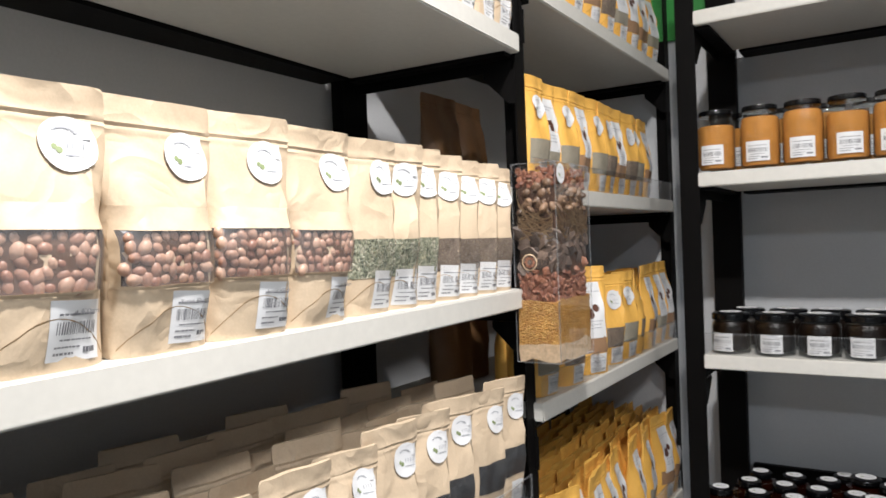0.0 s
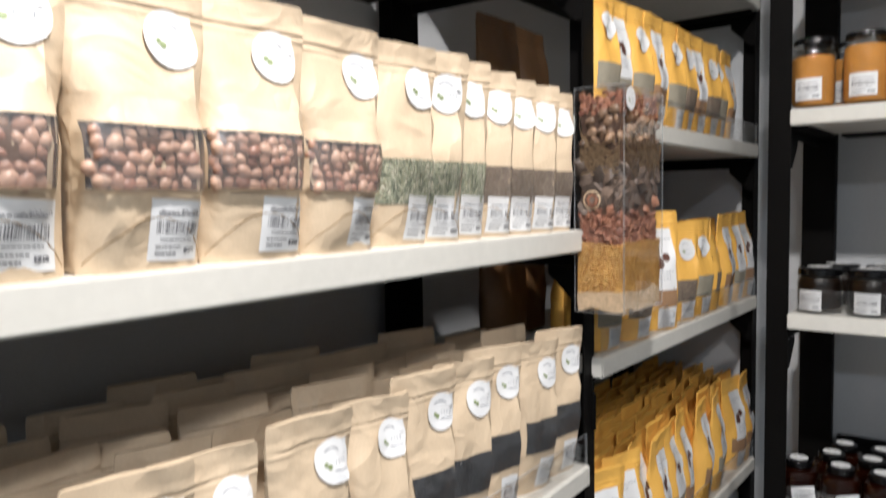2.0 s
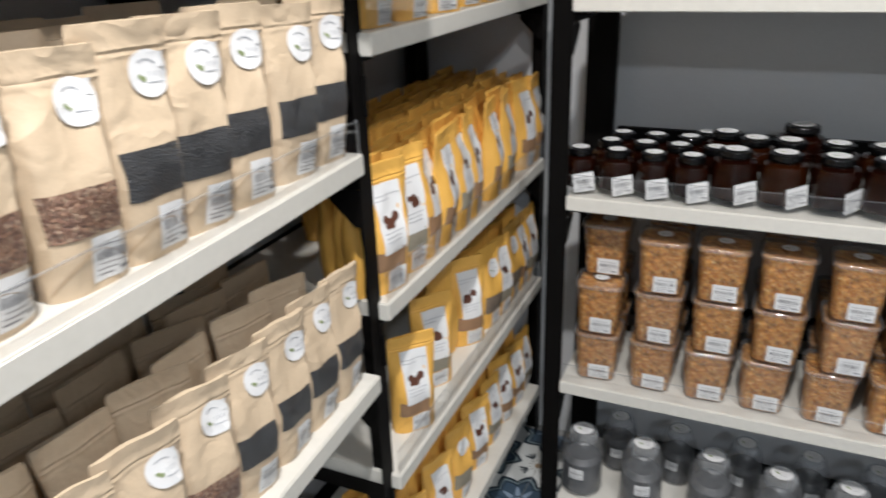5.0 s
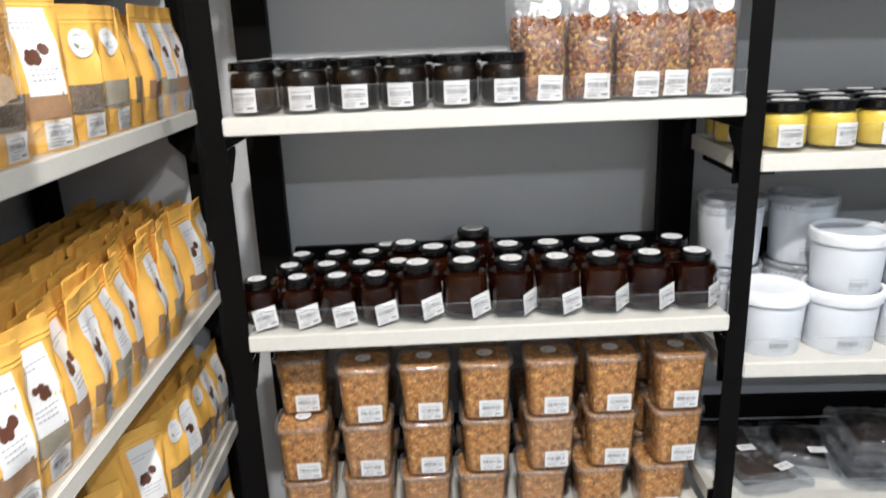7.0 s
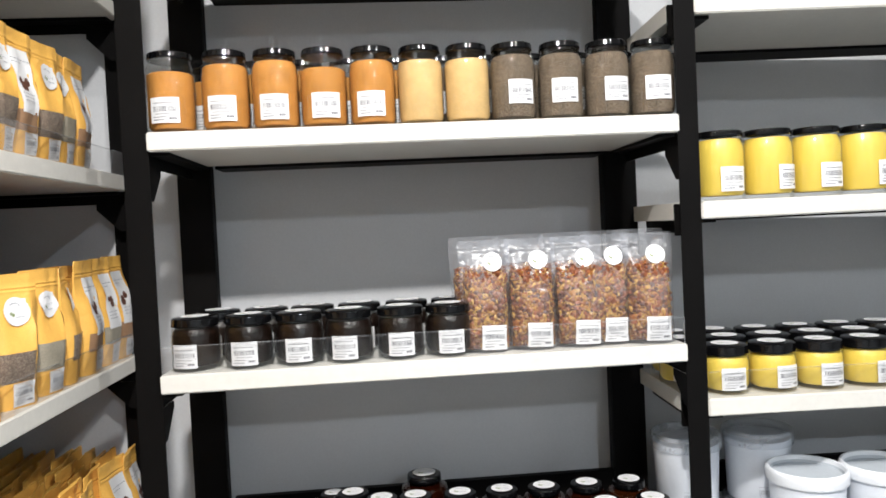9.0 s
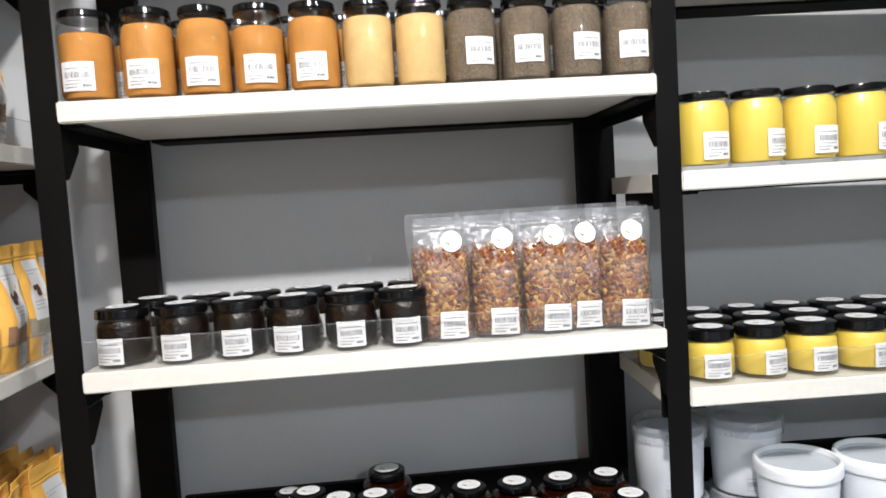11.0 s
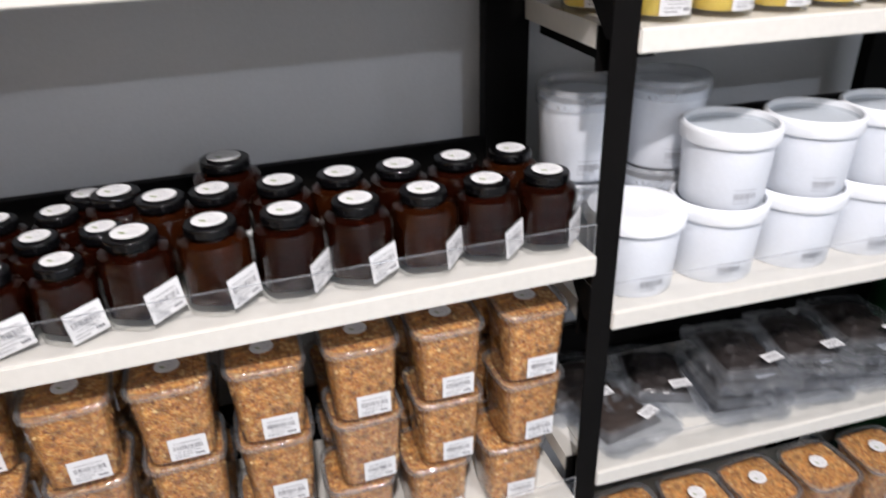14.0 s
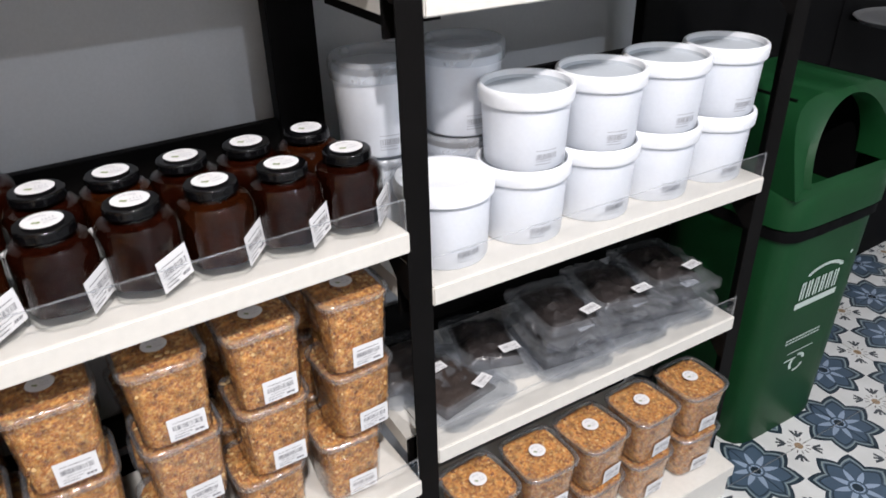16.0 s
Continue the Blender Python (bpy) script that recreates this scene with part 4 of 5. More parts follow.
for i, x in enumerate((0.05, 0.14, 0.245, 0.345, 0.443, 0.512, 0.622, 0.724)):
    flax.set(i, A, x, 0.046 + rnd.uniform(0, 0.006), z, turn=rnd.uniform(-8, 5), tip=rnd.uniform(1, 6), s=rnd.uniform(0.96, 1.03))
for i, x in enumerate((0.806, 0.882, 0.966, 1.068, 1.150)):
    black.set(i, A, x, 0.046, z, turn=-8 + rnd.uniform(-6, 5), tip=rnd.uniform(1, 6), s=rnd.uniform(0.97, 1.03))
k = 0
for row, n in ((0.095, 11), (0.155, 11), (0.215, 10), (0.27, 8)):
    for i in range(n):
        k += 1
        spare.set(k, A, 0.12 + i * 1.04 / 10.5 + rnd.uniform(-0.02, 0.02), row, z, turn=rnd.uniform(-14, 10), tip=rnd.uniform(-5, 1), s=rnd.uniform(0.93, 1.02))
z = A_Z[1] + 0.001
for i, y in enumerate((0.84, 0.93, 1.02, 1.11, 1.20, 1.285, 1.37, 1.45, 1.53)):
    (flax if i < 5 else black).set(i, A, y - 0.39, 0.046, z, turn=rnd.uniform(-10, 0), tip=4, s=0.97)
for row in (0.10, 0.16, 0.22):
    for i in range(8):
        k += 1
        spare.set(k, A, 0.40 + i * 0.1 + rnd.uniform(-0.02, 0.02), row, z, turn=rnd.uniform(-14, 10), tip=rnd.uniform(-5, 1), s=rnd.uniform(0.93, 1.0))
z = A_Z[4] + 0.001
for i, y in enumerate((1.27, 1.35, 1.43, 1.505, 1.565)):
    chia.set(i, A, y - 0.40, 0.040, z, turn=-6, tip=-2)

# ---- yellow pouches ----
spice = Stock([yellow_pouch(0.094, 0.205, 0.046, s, fl, 0, "yellow paper pouch with a tall white label") for s, fl in ((21, POWDER), (22, GREEN_POWDER), (23, POWDER))])
herb = Stock([yellow_pouch(0.090, 0.205, 0.046, s, fl, 1, "yellow paper pouch with a round white sticker") for s, fl in ((24, GREEN_POWDER), (25, CHIA))])
rear = Stock([yellow_pouch(0.098, 0.203, 0.046, s, POWDER, 0, "plain yellow paper pouch in a back row", "yellow pouches at the back", False) for s in (26, 27, 28)])


def yellow_row(xs, z, kinds, turns, y0=0.036, s=1.0):
    for i, (x, kd) in enumerate(zip(xs, kinds)):
        depth = y0[i] if isinstance(y0, tuple) else y0
        size = s[i] if isinstance(s, tuple) else s
        (spice if kd == "s" else herb).set(i, L, x, depth + rnd.uniform(-0.003, 0.003), z + 0.001, turn=turns[i] + rnd.uniform(-2, 2), tip=rnd.uniform(0, 2.5), s=size * rnd.uniform(0.985, 1.015))


yellow_row((0.055, 0.108, 0.200, 0.272, 0.365, 0.425, 0.500, 0.585, 0.645, 0.725), L_Z[4], "hshshhshhs", (-4, -2, -6, 2, -4, 2, -4, -6, 0, 6), s=1.0)
yellow_row((0.075, 0.190, 0.312, 0.443, 0.536, 0.625, 0.712, 0.805, 0.888), L_Z[3], "hhshhhsss", (-12, -14, -30, -27, -12, 18, 4, 0, 0), s=(1.0, 1.0, 1.12, 1.02, 1.02, 1.0, 1.06, 1.06, 1.06))
yellow_row((0.056, 0.142, 0.224, 0.290, 0.378, 0.447, 0.574, 0.664, 0.818, 0.900), L_Z[2], "ssssssssss", (-20, -14, 12, 6, 8, 13, 8, 10, -8, 8), s=1.1)
yellow_row((0.150, 0.305, 0.500, 0.600, 0.668, 0.752, 0.830, 0.895), L_Z[1], "ssshshss", (-40, -36, -36, -14, -12, -4, 0, 2), (0.045, 0.075, 0.065, 0.055, 0.05, 0.05, 0.048, 0.048), s=1.06)
yellow_row((0.12, 0.26, 0.38, 0.50, 0.61, 0.71, 0.80, 0.88), L_Z[0], "sshsssss", (-25, -20, -16, -24, -12, -20, -16, -8), 0.056)
yellow_row((0.17, 0.27, 0.37, 0.46, 0.55, 0.64, 0.73, 0.82), L_Z[5], "ssshssss", (-6,) * 8)
k = 0
DEEP = ((L_Z[2], (0.050, 0.136, 0.220, 0.292, 0.376, 0.450, 0.560, 0.660, 0.780, 0.880), 4, 0.064, 9, 0.027, 1.1),
        (L_Z[1], (0.42, 0.55, 0.67, 0.76, 0.86), -12, 0.100, 2, 0.036, 1.04),
        (L_Z[0], (0.12, 0.25, 0.37, 0.49, 0.60, 0.70, 0.79, 0.87), -14, 0.096, 3, 0.038, 1.02),
        (L_Z[3], (0.10, 0.20, 0.30, 0.42, 0.52, 0.62, 0.71, 0.80), -2, 0.082, 2, 0.034, 1.0))
for z, xs, face_turn, first, n, pitch, size in DEEP:
    for row in range(n):
        for x in xs:
            if x < 0.2 and row > 1 + 20 * x:
                continue  # the files by the post are short
            k += 1
            rear.set(k, L, x + 0.003 * row + rnd.uniform(-0.008, 0.008), first + pitch * row + rnd.uniform(-0.003, 0.003), z + 0.001, turn=face_turn + rnd.uniform(-5, 5), tip=rnd.uniform(-1, 2), s=size * rnd.uniform(0.97, 1.03))


# Back-row pouches, darkened in colour to match the shade there.
shaded_pouch = Stock([yellow_pouch(0.13, 0.20, 0.05, 29, POWDER, 0, "plain pouch at the back, coloured dark for the shade there", "shaded pouch paper bags", False, SHADED_PAPER)])
for i, (x, y, z) in enumerate(((0.07, 0.24, L_Z[4]), (0.20, 0.25, L_Z[4]), (0.05, 0.22, L_Z[3]), (0.17, 0.25, L_Z[3]))):
    shaded_pouch.set(0, L, x, y, z + 0.001, turn=rnd.uniform(-8, 8), tip=-2)

# ---- spice jars on the upper back shelf ----
JX = (-0.444, -0.347, -0.258, -0.171, -0.082, 0.007, 0.094, 0.180, 0.271, 0.360, 0.449)
tur = Stock([jar("spice_jar", 0.0425, 0.145, TURMERIC, f, "tall glass jar of orange spice powder with black lid", "tall spice jars", 30 + i, 0.004, 0.30, 0.052, 0.045) for i, f in enumerate((0.82, 0.90, 0.93))])
gin = Stock([jar("spice_jar", 0.0425, 0.145, GINGER, 0.86, "tall glass jar of pale yellow powder with black lid", "tall spice jars", 35, 0, 0)])
pep = Stock([jar("spice_jar", 0.0425, 0.145, PEPPER, 0.92, "tall glass jar of ground pepper with black lid", "tall spice jars", 36 + i, lx, 0.40, 0.050, 0.044) for i, lx in enumerate((-0.004, 0.012))])
for i, x in enumerate(JX):
    st = tur if i < 5 else (gin if i < 7 else pep)
    st.set(i, B, x + 0.475, 0.058, B_Z[4] + 0.0005, turn=(-8, -6, -3, 3, -10, 0, 0, -3, 4, -4, 2)[i])
for i, x in enumerate(JX[1:]):
    (tur if i < 5 else pep).set(i + 3, B, x + 0.43, 0.152, B_Z[4] + 0.0005, turn=rnd.uniform(-30, 30))

# ---- dark preserve jars and tea bags ----
pres = Stock([jar("preserve_jar", 0.0435, 0.094, PRESERVE, 0.95, "squat glass jar of dark preserve with black lid", "preserve jars", 40 + i, lx, 0.36, 0.048, 0.042, True, 0.015, 0.985) for i, lx in enumerate((-0.010, -0.004, 0.004))])
for i, x in enumerate((-0.424, -0.329, -0.238, -0.147, -0.052, 0.038)):
    pres.set(i, B, x + 0.475, 0.056 - 0.003 * (i % 2), B_Z[3] + 0.0005, turn=(-4, 2, -2, 3, 6, -3)[i])
for i, x in enumerate((-0.405, -0.312, -0.222, -0.130, -0.036, 0.055)):
    pres.set(i + 1, B, x + 0.475, 0.158, B_Z[3] + 0.0005, turn=rnd.uniform(-20, 20))
tea = Stock([tea_bag(0.098, 0.208, "clear bag of mixed herbal tea with white label", s) for s in (51, 52, 53)])
tea_rear = Stock([tea_bag(0.098, 0.208, "clear bag of mixed herbal tea in the back row", 54, False)])
for i, (x, y) in enumerate(((0.110, 0.05), (0.198, 0.052), (0.287, 0.05), (0.343, 0.058), (0.421, 0.042))):
    tea.set(i, B, x + 0.475, y, B_Z[3] + 0.001, turn=(2, -2, 0, 3, -4)[i], tip=-3)
for i, x in enumerate((0.100, 0.19, 0.28, 0.365, 0.43)):
    tea_rear.set(i + 1, B, x + 0.475, 0.118, B_Z[3] + 0.001, turn=rnd.uniform(-5, 5), tip=-2, s=1.03)

# ---- honey jars ----
HZ = B_Z[2] + 0.0005
hon = Stock([honey_jar(0.0505, 0.1155, fl, "six-sided glass jar of dark honey with black lid", "large honey jars", 60 + i) for i, fl in enumerate((HONEY, AMBER, HONEY))])
small = Stock([honey_jar(0.042, 0.099, HONEY, "small six-sided glass jar of dark honey with black lid", "small honey jars", 65, 25, 0.046, 0.043)])
for i, x in enumerate((-0.139, -0.045, 0.049, 0.142, 0.236, 0.329, 0.422)):
    hon.set(i, B, x + 0.475, 0.068, HZ, turn=(0, 3, 14, -4, 10, 2, 8)[i])
for i, x in enumerate((-0.462, -0.381, -0.303, -0.225)):
    small.set(i, B, x + 0.478, 0.056, HZ, turn=(0, 5, -4, 3)[i])
for i, x in enumerate((-0.408, -0.330, -0.257, -0.180)):
    small.set(i, B, x + 0.475, 0.136, HZ, turn=rnd.uniform(-8, 8))
for i, x in enumerate((-0.395, -0.318, -0.243)):
    small.set(i, B, x + 0.475, 0.216, HZ, turn=rnd.uniform(-8, 8))
for i, x in enumerate((-0.165, -0.105, -0.036, 0.055, 0.142, 0.230, 0.320, 0.410)):
    hon.set(i, B, x + 0.475, (0.217, 0.175, 0.175, 0.172, 0.172, 0.172, 0.172, 0.172)[i], HZ, turn=rnd.uniform(-6, 10))
small.set(0, B, 0.265, 0.268, HZ, turn=10)
hon.set(0, B, 0.462, 0.262, HZ, turn=10, s=1.12)

# ---- granola tubs on the back unit ----
gran = Stock([granola_tub("clear square plastic tub of brown granola", "granola tubs", s) for s in (71, 72, 73)])
hazy = Stock([granola_tub("hazy square plastic tub of brown granola", "granola tubs", s, shell=PET_HAZY) for s in (74, 75)])
gz = B_Z[1] + 0.0008
for c, x in enumerate((-0.400, -0.263, -0.135, -0.008, 0.127, 0.258, 0.398)):
    for lev in range(3):
        off = 0.0 if c else (0.0 if lev < 2 else 0.06)
        (hazy if (lev == 0 and c < 5) or (lev == 1 and c in (1, 4)) else gran).set(c + lev * 2, B, x + 0.475 - 0.004 * (lev == 0) * c, 0.075 + off + 0.004 * (2 - lev), gz + lev * 0.1303, turn=rnd.uniform(-3, 3))
    for lev in range(3):
        if c in (1, 3, 5, 6) or lev < 2:
            gran.set(c + lev, B, x + 0.475 + rnd.uniform(-0.006, 0.006), 0.214 + rnd.uniform(-0.004, 0.004), gz + lev * 0.1303, turn=rnd.uniform(-4, 4))

# ---- domed plastic jars at the bottom ----
dome = Stock([dome_jar("clear plastic jar with pale cap and white label", "domed plastic jars", s) for s in (81, 82)])
for i, x in enumerate((-0.426, -0.268, -0.100, 0.055, 0.205, 0.35)):
    dome.set(i, B, x + 0.475, 0.09 + rnd.uniform(-0.01, 0.01), B_Z[0] + 0.001, turn=rnd.uniform(-25, 25), s=0.8 if i == 5 else 1.0)
    dome.set(i + 1, B, x + 0.55, 0.215, B_Z[0] + 0.001, turn=rnd.uniform(-25, 25), s=0.85)

# ---- right-hand unit: ghee jars, pails, dates, granola ----
ghee = Stock([jar("ghee_jar", 0.0465, 0.131, GHEE, 0.97, "glass jar of bright yellow ghee with black lid", "tall ghee jars", 90 + i, lx, 0.33, 0.050, 0.046, False, 0.0125, 0.95) for i, lx in enumerate((0.006, 0.016))])
for i in range(7):
    ghee.set(i, R, 0.058 + 0.0945 * i, 0.055, R_Z[4] + 0.0005, turn=(4, 10, 6, 12, 0, 5, -4, 8)[i])
gsm = Stock([jar("ghee_jar", 0.044, 0.092, GHEE, 0.97, "squat glass jar of yellow ghee with black lid", "squat ghee jars", 95 + i, lx, 0.42, 0.048, 0.042, True, 0.018, 0.985) for i, lx in enumerate((0.0, 0.010))])
for i in range(7):
    gsm.set(i, R, 0.056 + 0.0925 * i, 0.055, R_Z[3] + 0.0005, turn=(0, 4, 8, 14, 0, 3, 6, -3)[i])
for row in (0.150, 0.243):
    for i in range(7):
        gsm.set(i, R, -0.012 + 0.0925 * i + (0.03 if row > 0.2 else 0.016), row, R_Z[3] + 0.0005, turn=rnd.uniform(-15, 15))
PX = (0.088, 0.240, 0.393, 0.541, 0.690)
lidded = Stock([pail("white plastic pail with a white press-on lid", "stacked white pails", "rim", 100)])
domed = Stock([pail("white plastic pail with a raised white lid", "stacked white pails", "dome", 101)])
misty = Stock([pail("white plastic pail with a frosted clear lid", "stacked white pails", "clear", 102, 0.071, 0.150)])
for i, x in enumerate(PX):
    (domed if i == 0 else lidded).set(0, R, x - 0.012, 0.092, R_Z[2] + 0.0005, turn=rnd.uniform(-8, 8))
for i, x in enumerate(PX[1:]):
    lidded.set(0, R, x - 0.009 + 0.002 * i, 0.094, R_Z[2] + 0.1270, turn=rnd.uniform(-8, 12), s=0.965)
for i, x in enumerate((0.035, 0.195)):
    misty.set(0, R, x, 0.232 if i else 0.222, R_Z[2] + 0.0005, turn=rnd.uniform(-8, 8))
    misty.set(0, R, x, 0.230 if i else 0.225, R_Z[2] + 0.1508, turn=rnd.uniform(-8, 8))


def date_pack(label, seed, w=0.165, d=0.225, t=0.034, fill=DATES):
    """A flat vacuum pack of dates with a loose clear border."""
    r2 = random.Random(seed)
    j = thing("vacuum_pack", label, "pack", "vacuum packs")
    bw, bd, cy = w * 0.36, d * 0.34, d * 0.06
    bm = bmesh.new()
    nx, ny = 14, 18
    top, low = [], []
    for a in range(ny + 1):
        tr, lr = [], []
        for b in range(nx + 1):
            u, v = -1 + 2 * b / nx, -1 + 2 * a / ny
            e = (1 - abs(u) ** 6) * (1 - abs(v) ** 6)
            lump = t * e * (0.80 + 0.35 * noise.noise((u * 3.2 + seed, v * 4.0, 1.0)))
            tr.append(bm.verts.new((u * bw, cy + v * bd, 0.003 + max(0.001, lump))))
            lr.append(bm.verts.new((u * bw, cy + v * bd, 0.002)))
        top.append(tr)
        low.append(lr)
    for a in range(ny):
        for b in range(nx):
            bm.faces.new((top[a][b], top[a][b + 1], top[a + 1][b + 1], top[a + 1][b]))
            bm.faces.new((low[a][b + 1], low[a][b], low[a + 1][b], low[a + 1][b + 1]))
    part("date_block", bm, fill, j, "pressed dark dates")
    # tight film over the block, then a loose crinkled border all round
    bm = bmesh.new()
    g = []
    for a in range(21):
        row = []
        for b in range(17):
            u, v = -1 + 2 * b / 16, -1 + 2 * a / 20
            e = (1 - abs(u) ** 6) * (1 - abs(v) ** 6)
            lump = t * e * (0.80 + 0.35 * noise.noise((u * 3.2 + seed, v * 4.0, 1.0)))
            row.append(bm.verts.new((u * bw * 1.03, cy + v * bd * 1.03, 0.0045 + max(0.001, lump))))
        g.append(row)
    for a in range(20):
        for b in range(16):
            bm.faces.new((g[a][b], g[a][b + 1], g[a + 1][b + 1], g[a + 1][b]))
    part("film", bm, PACK_FILM, j, "tight clear vacuum film")
    for lev in (0, 1):
        bm = bmesh.new()
        g = []
        n = 84
        for a in range(n):
            q = 2 * math.pi * a / n
            k = (abs(math.cos(q)) ** 8 + abs(math.sin(q)) ** 8) ** (-1 / 8)
            ux, uy = math.cos(q) * k, math.sin(q) * k
            row = []
            for s in range(6):
                f = s / 5
                x = ux * (bw * 0.97 + (w * 0.5 - bw * 0.97) * f)
                y = cy + uy * bd * 0.97 + (uy * d * 0.5 - cy - uy * bd * 0.97) * f
                wave = noise.noise((x * 55 + seed, y * 45, lev * 3.0)) * 0.010 * f + noise.noise((x * 150, y * 150 + seed, lev * 2.0)) * 0.004 * f
                z = 0.002 + (0.012 + 0.010 * lev) * (1 - f) + (0.006 + 0.010 * lev) * f + wave
                row.append(bm.verts.new((x, y, max(0.0012, z))))
            g.append(row)
        for a in range(n):
            p, o = g[a], g[(a + 1) % n]
            for s in range(5):
                bm.faces.new((p[s], o[s], o[s + 1], p[s + 1]))
        part("film_border", bm, PACK_EDGE, j, "crinkled milky film border")
    flat = lambda x, z, off=0.0: Vector((x, z, 0.0065 + t * 1.02 + off))
    price_label(j, flat, bw * 0.55, cy - bd * 0.86, 0.040, 0.024, seed, 0.25)
    return j


dat = Stock([date_pack("flat vacuum pack of dark dates with a white label", s) for s in (111, 112)])
brown = Stock([date_pack("flat vacuum pack of brown dried fruit with a white label", 113, 0.18, 0.21, 0.024, DATES_BROWN)])
dz = R_Z[1] + 0.0008
for i, x in enumerate((0.350, 0.500, 0.645)):
    for lev in range(3):
        dat.set(i + lev, R, x + rnd.uniform(-0.008, 0.008) + 0.008 * lev, 0.135 + rnd.uniform(-0.008, 0.008), dz + 0.034 * lev, turn=-8 + rnd.uniform(-6, 6))
brown.set(0, R, 0.10, 0.125, dz, turn=12)
dat.set(1, R, 0.225, 0.19, dz, turn=-18)
brown.set(0, R, 0.06, 0.215, dz, turn=-6)
rg = Stock([granola_tub("clear square plastic tub of brown granola", "granola tubs on the lowest shelf", s, 0.130, 0.122, 1.0, PET_HAZY) for s in (121, 122)])
for i, x in enumerate((0.098, 0.238, 0.376, 0.520, 0.668)):
    for lev in range(2):
        rg.set(i + lev, R, x, 0.022, R_Z[0] + 0.001 + 0.1228 * lev, turn=(2, -3, 4, 1, -2)[i] + 2 * lev)


# ---- acrylic display box on the post ----
def display_box():
    j = thing("display_box", "clear acrylic box layered with dried spices and roots", "display", at=pose(-0.601, 1.646, 1.432))
    w, d, h = 0.080, 0.150, 0.338
    part("case", box(-w / 2, w / 2, -d / 2, d / 2, 0, h), ACRYLIC, j, "clear acrylic case")
    for x, y in ((-w / 2, -d / 2), (w / 2, -d / 2), (w / 2, d / 2), (-w / 2, d / 2)):
        part("case_edge", box(x - 0.0006, x + 0.0006, y - 0.0006, y + 0.0006, 0, h), EDGE_HIGHLIGHT, j, "pale strip drawing the case edge highlight")
    for z in (0, h):
        part("case_edge", box(-w / 2, w / 2, -d / 2 - 0.0008, -d / 2 + 0.0008, z - 0.0008, z + 0.0008), EDGE_HIGHLIGHT, j, "pale strip drawing the case edge highlight")
        part("case_edge", box(w / 2 - 0.0008, w / 2 + 0.0008, -d / 2, d / 2, z - 0.0008, z + 0.0008), EDGE_HIGHLIGHT, j, "pale strip drawing the case edge highlight")
    r2 = random.Random(5)
    iw, idp = w / 2 - 0.008, d / 2 - 0.008

    def layer(name, z0, z1, m, label, grow=0.0):
        a, b = iw + grow, idp + grow
        bm = box(-a, a, -b, b, z0, z1)
        bmesh.ops.subdivide_edges(bm, edges=bm.edges[:], cuts=9, use_grid_fill=True)
        for v in bm.verts:
            k = noise.noise(v.co * 60) * 0.003
            v.co += Vector((k * 0.5, k * 0.5, noise.noise(v.co * 35 + Vector((0, 0, z0))) * 0.008))
        part(name, bm, m, j, label)

    def lumps(name, z0, z1, m, n, size, thin, label):
        bm = bmesh.new()
        inset = max(0.0, size * thin - 0.003)
        flakes(bm, r2, lambda: (Vector((r2.uniform(-iw, iw), -idp - 0.001 + inset, r2.uniform(z0, z1))), Vector((0, -1, 0))), n, size, thin)
        flakes(bm, r2, lambda: (Vector((iw + 0.001 - inset, r2.uniform(-idp, idp), r2.uniform(z0, z1))), Vector((1, 0, 0))), int(n * 1.6), size, thin)
        part(name, bm, m, j, label, "stuff")

    layer("pale_base", 0.002, 0.03, STRAW, "pale straw-coloured layer", 0.005)
    layer("seed_layer", 0.03, 0.105, GOLD_SEED, "golden brown seeds", 0.005)
    layer("petal_bed", 0.102, 0.15, SPICE_RED, "reddish dried petals")
    layer("bark_bed", 0.148, 0.235, SPICE_AND_SHADE, "dark bark pieces")
    layer("berry_bed", 0.232, 0.318, SPICE_AND_SHADE, "dark dried berries and nut gap shade")
    lumps("petal_filling", 0.106, 0.148, SPICE_RED, 55, 0.0062, 0.45, "reddish dried petals")
    lumps("bark", 0.160, 0.222, BARK, 26, 0.021, 0.34, "dark bark chunks")
    lumps("dried_fruit", 0.135, 0.172, SPICE_RED, 9, 0.010, 0.7, "pale dried fruit")
    lumps("berry_filling", 0.250, 0.308, BERRY, 30, 0.0098, 0.9, "dark round dried berries and nut gap shade")
    lumps("bud_filling", 0.298, 0.330, SPICE_RED, 90, 0.0062, 0.22, "red dried buds")
    bm = bmesh.new()
    for k in range(190):
        a, ln = r2.uniform(-1.2, 1.2), r2.uniform(0.026, 0.060)
        u, z = r2.uniform(-1, 1), 0.240 + 0.012 * abs(r2.gauss(0, 1)) * (1 if k % 2 else -1)
        pts = []
        for s in (0, 0.25, 0.5, 0.75, 1):
            q, zz = math.cos(a) * ln * (s - 0.5), z + math.sin(a) * ln * (s - 0.5) - 0.008 * math.sin(3.1 * s)
            if k % 3:
                pts.append(Vector((iw + 0.0045 + r2.uniform(0, 0.0025), max(-idp, min(idp, u * idp + q)), zz)))
            else:
                pts.append(Vector((max(-iw, min(iw, u * iw + q)), -idp - 0.0045 - r2.uniform(0, 0.0025), zz)))
        o = Vector((0.0008, -0.0008, 0.0010))
        lo, hi = [bm.verts.new(v - o) for v in pts], [bm.verts.new(v + o) for v in pts]
        for i in range(4):
            bm.faces.new((lo[i], lo[i + 1], hi[i + 1], hi[i]))
    part("root_filling", bm, ROOT, j, "tangled dried root fibres", "stuff")
    ring = lathe([(0.0125, -0.0012), (0.0145, 0), (0.0125, 0.0012)], 26, cap=False)
    ring.transform(pose(-0.012, -idp - 0.0068, 0.170, 90))
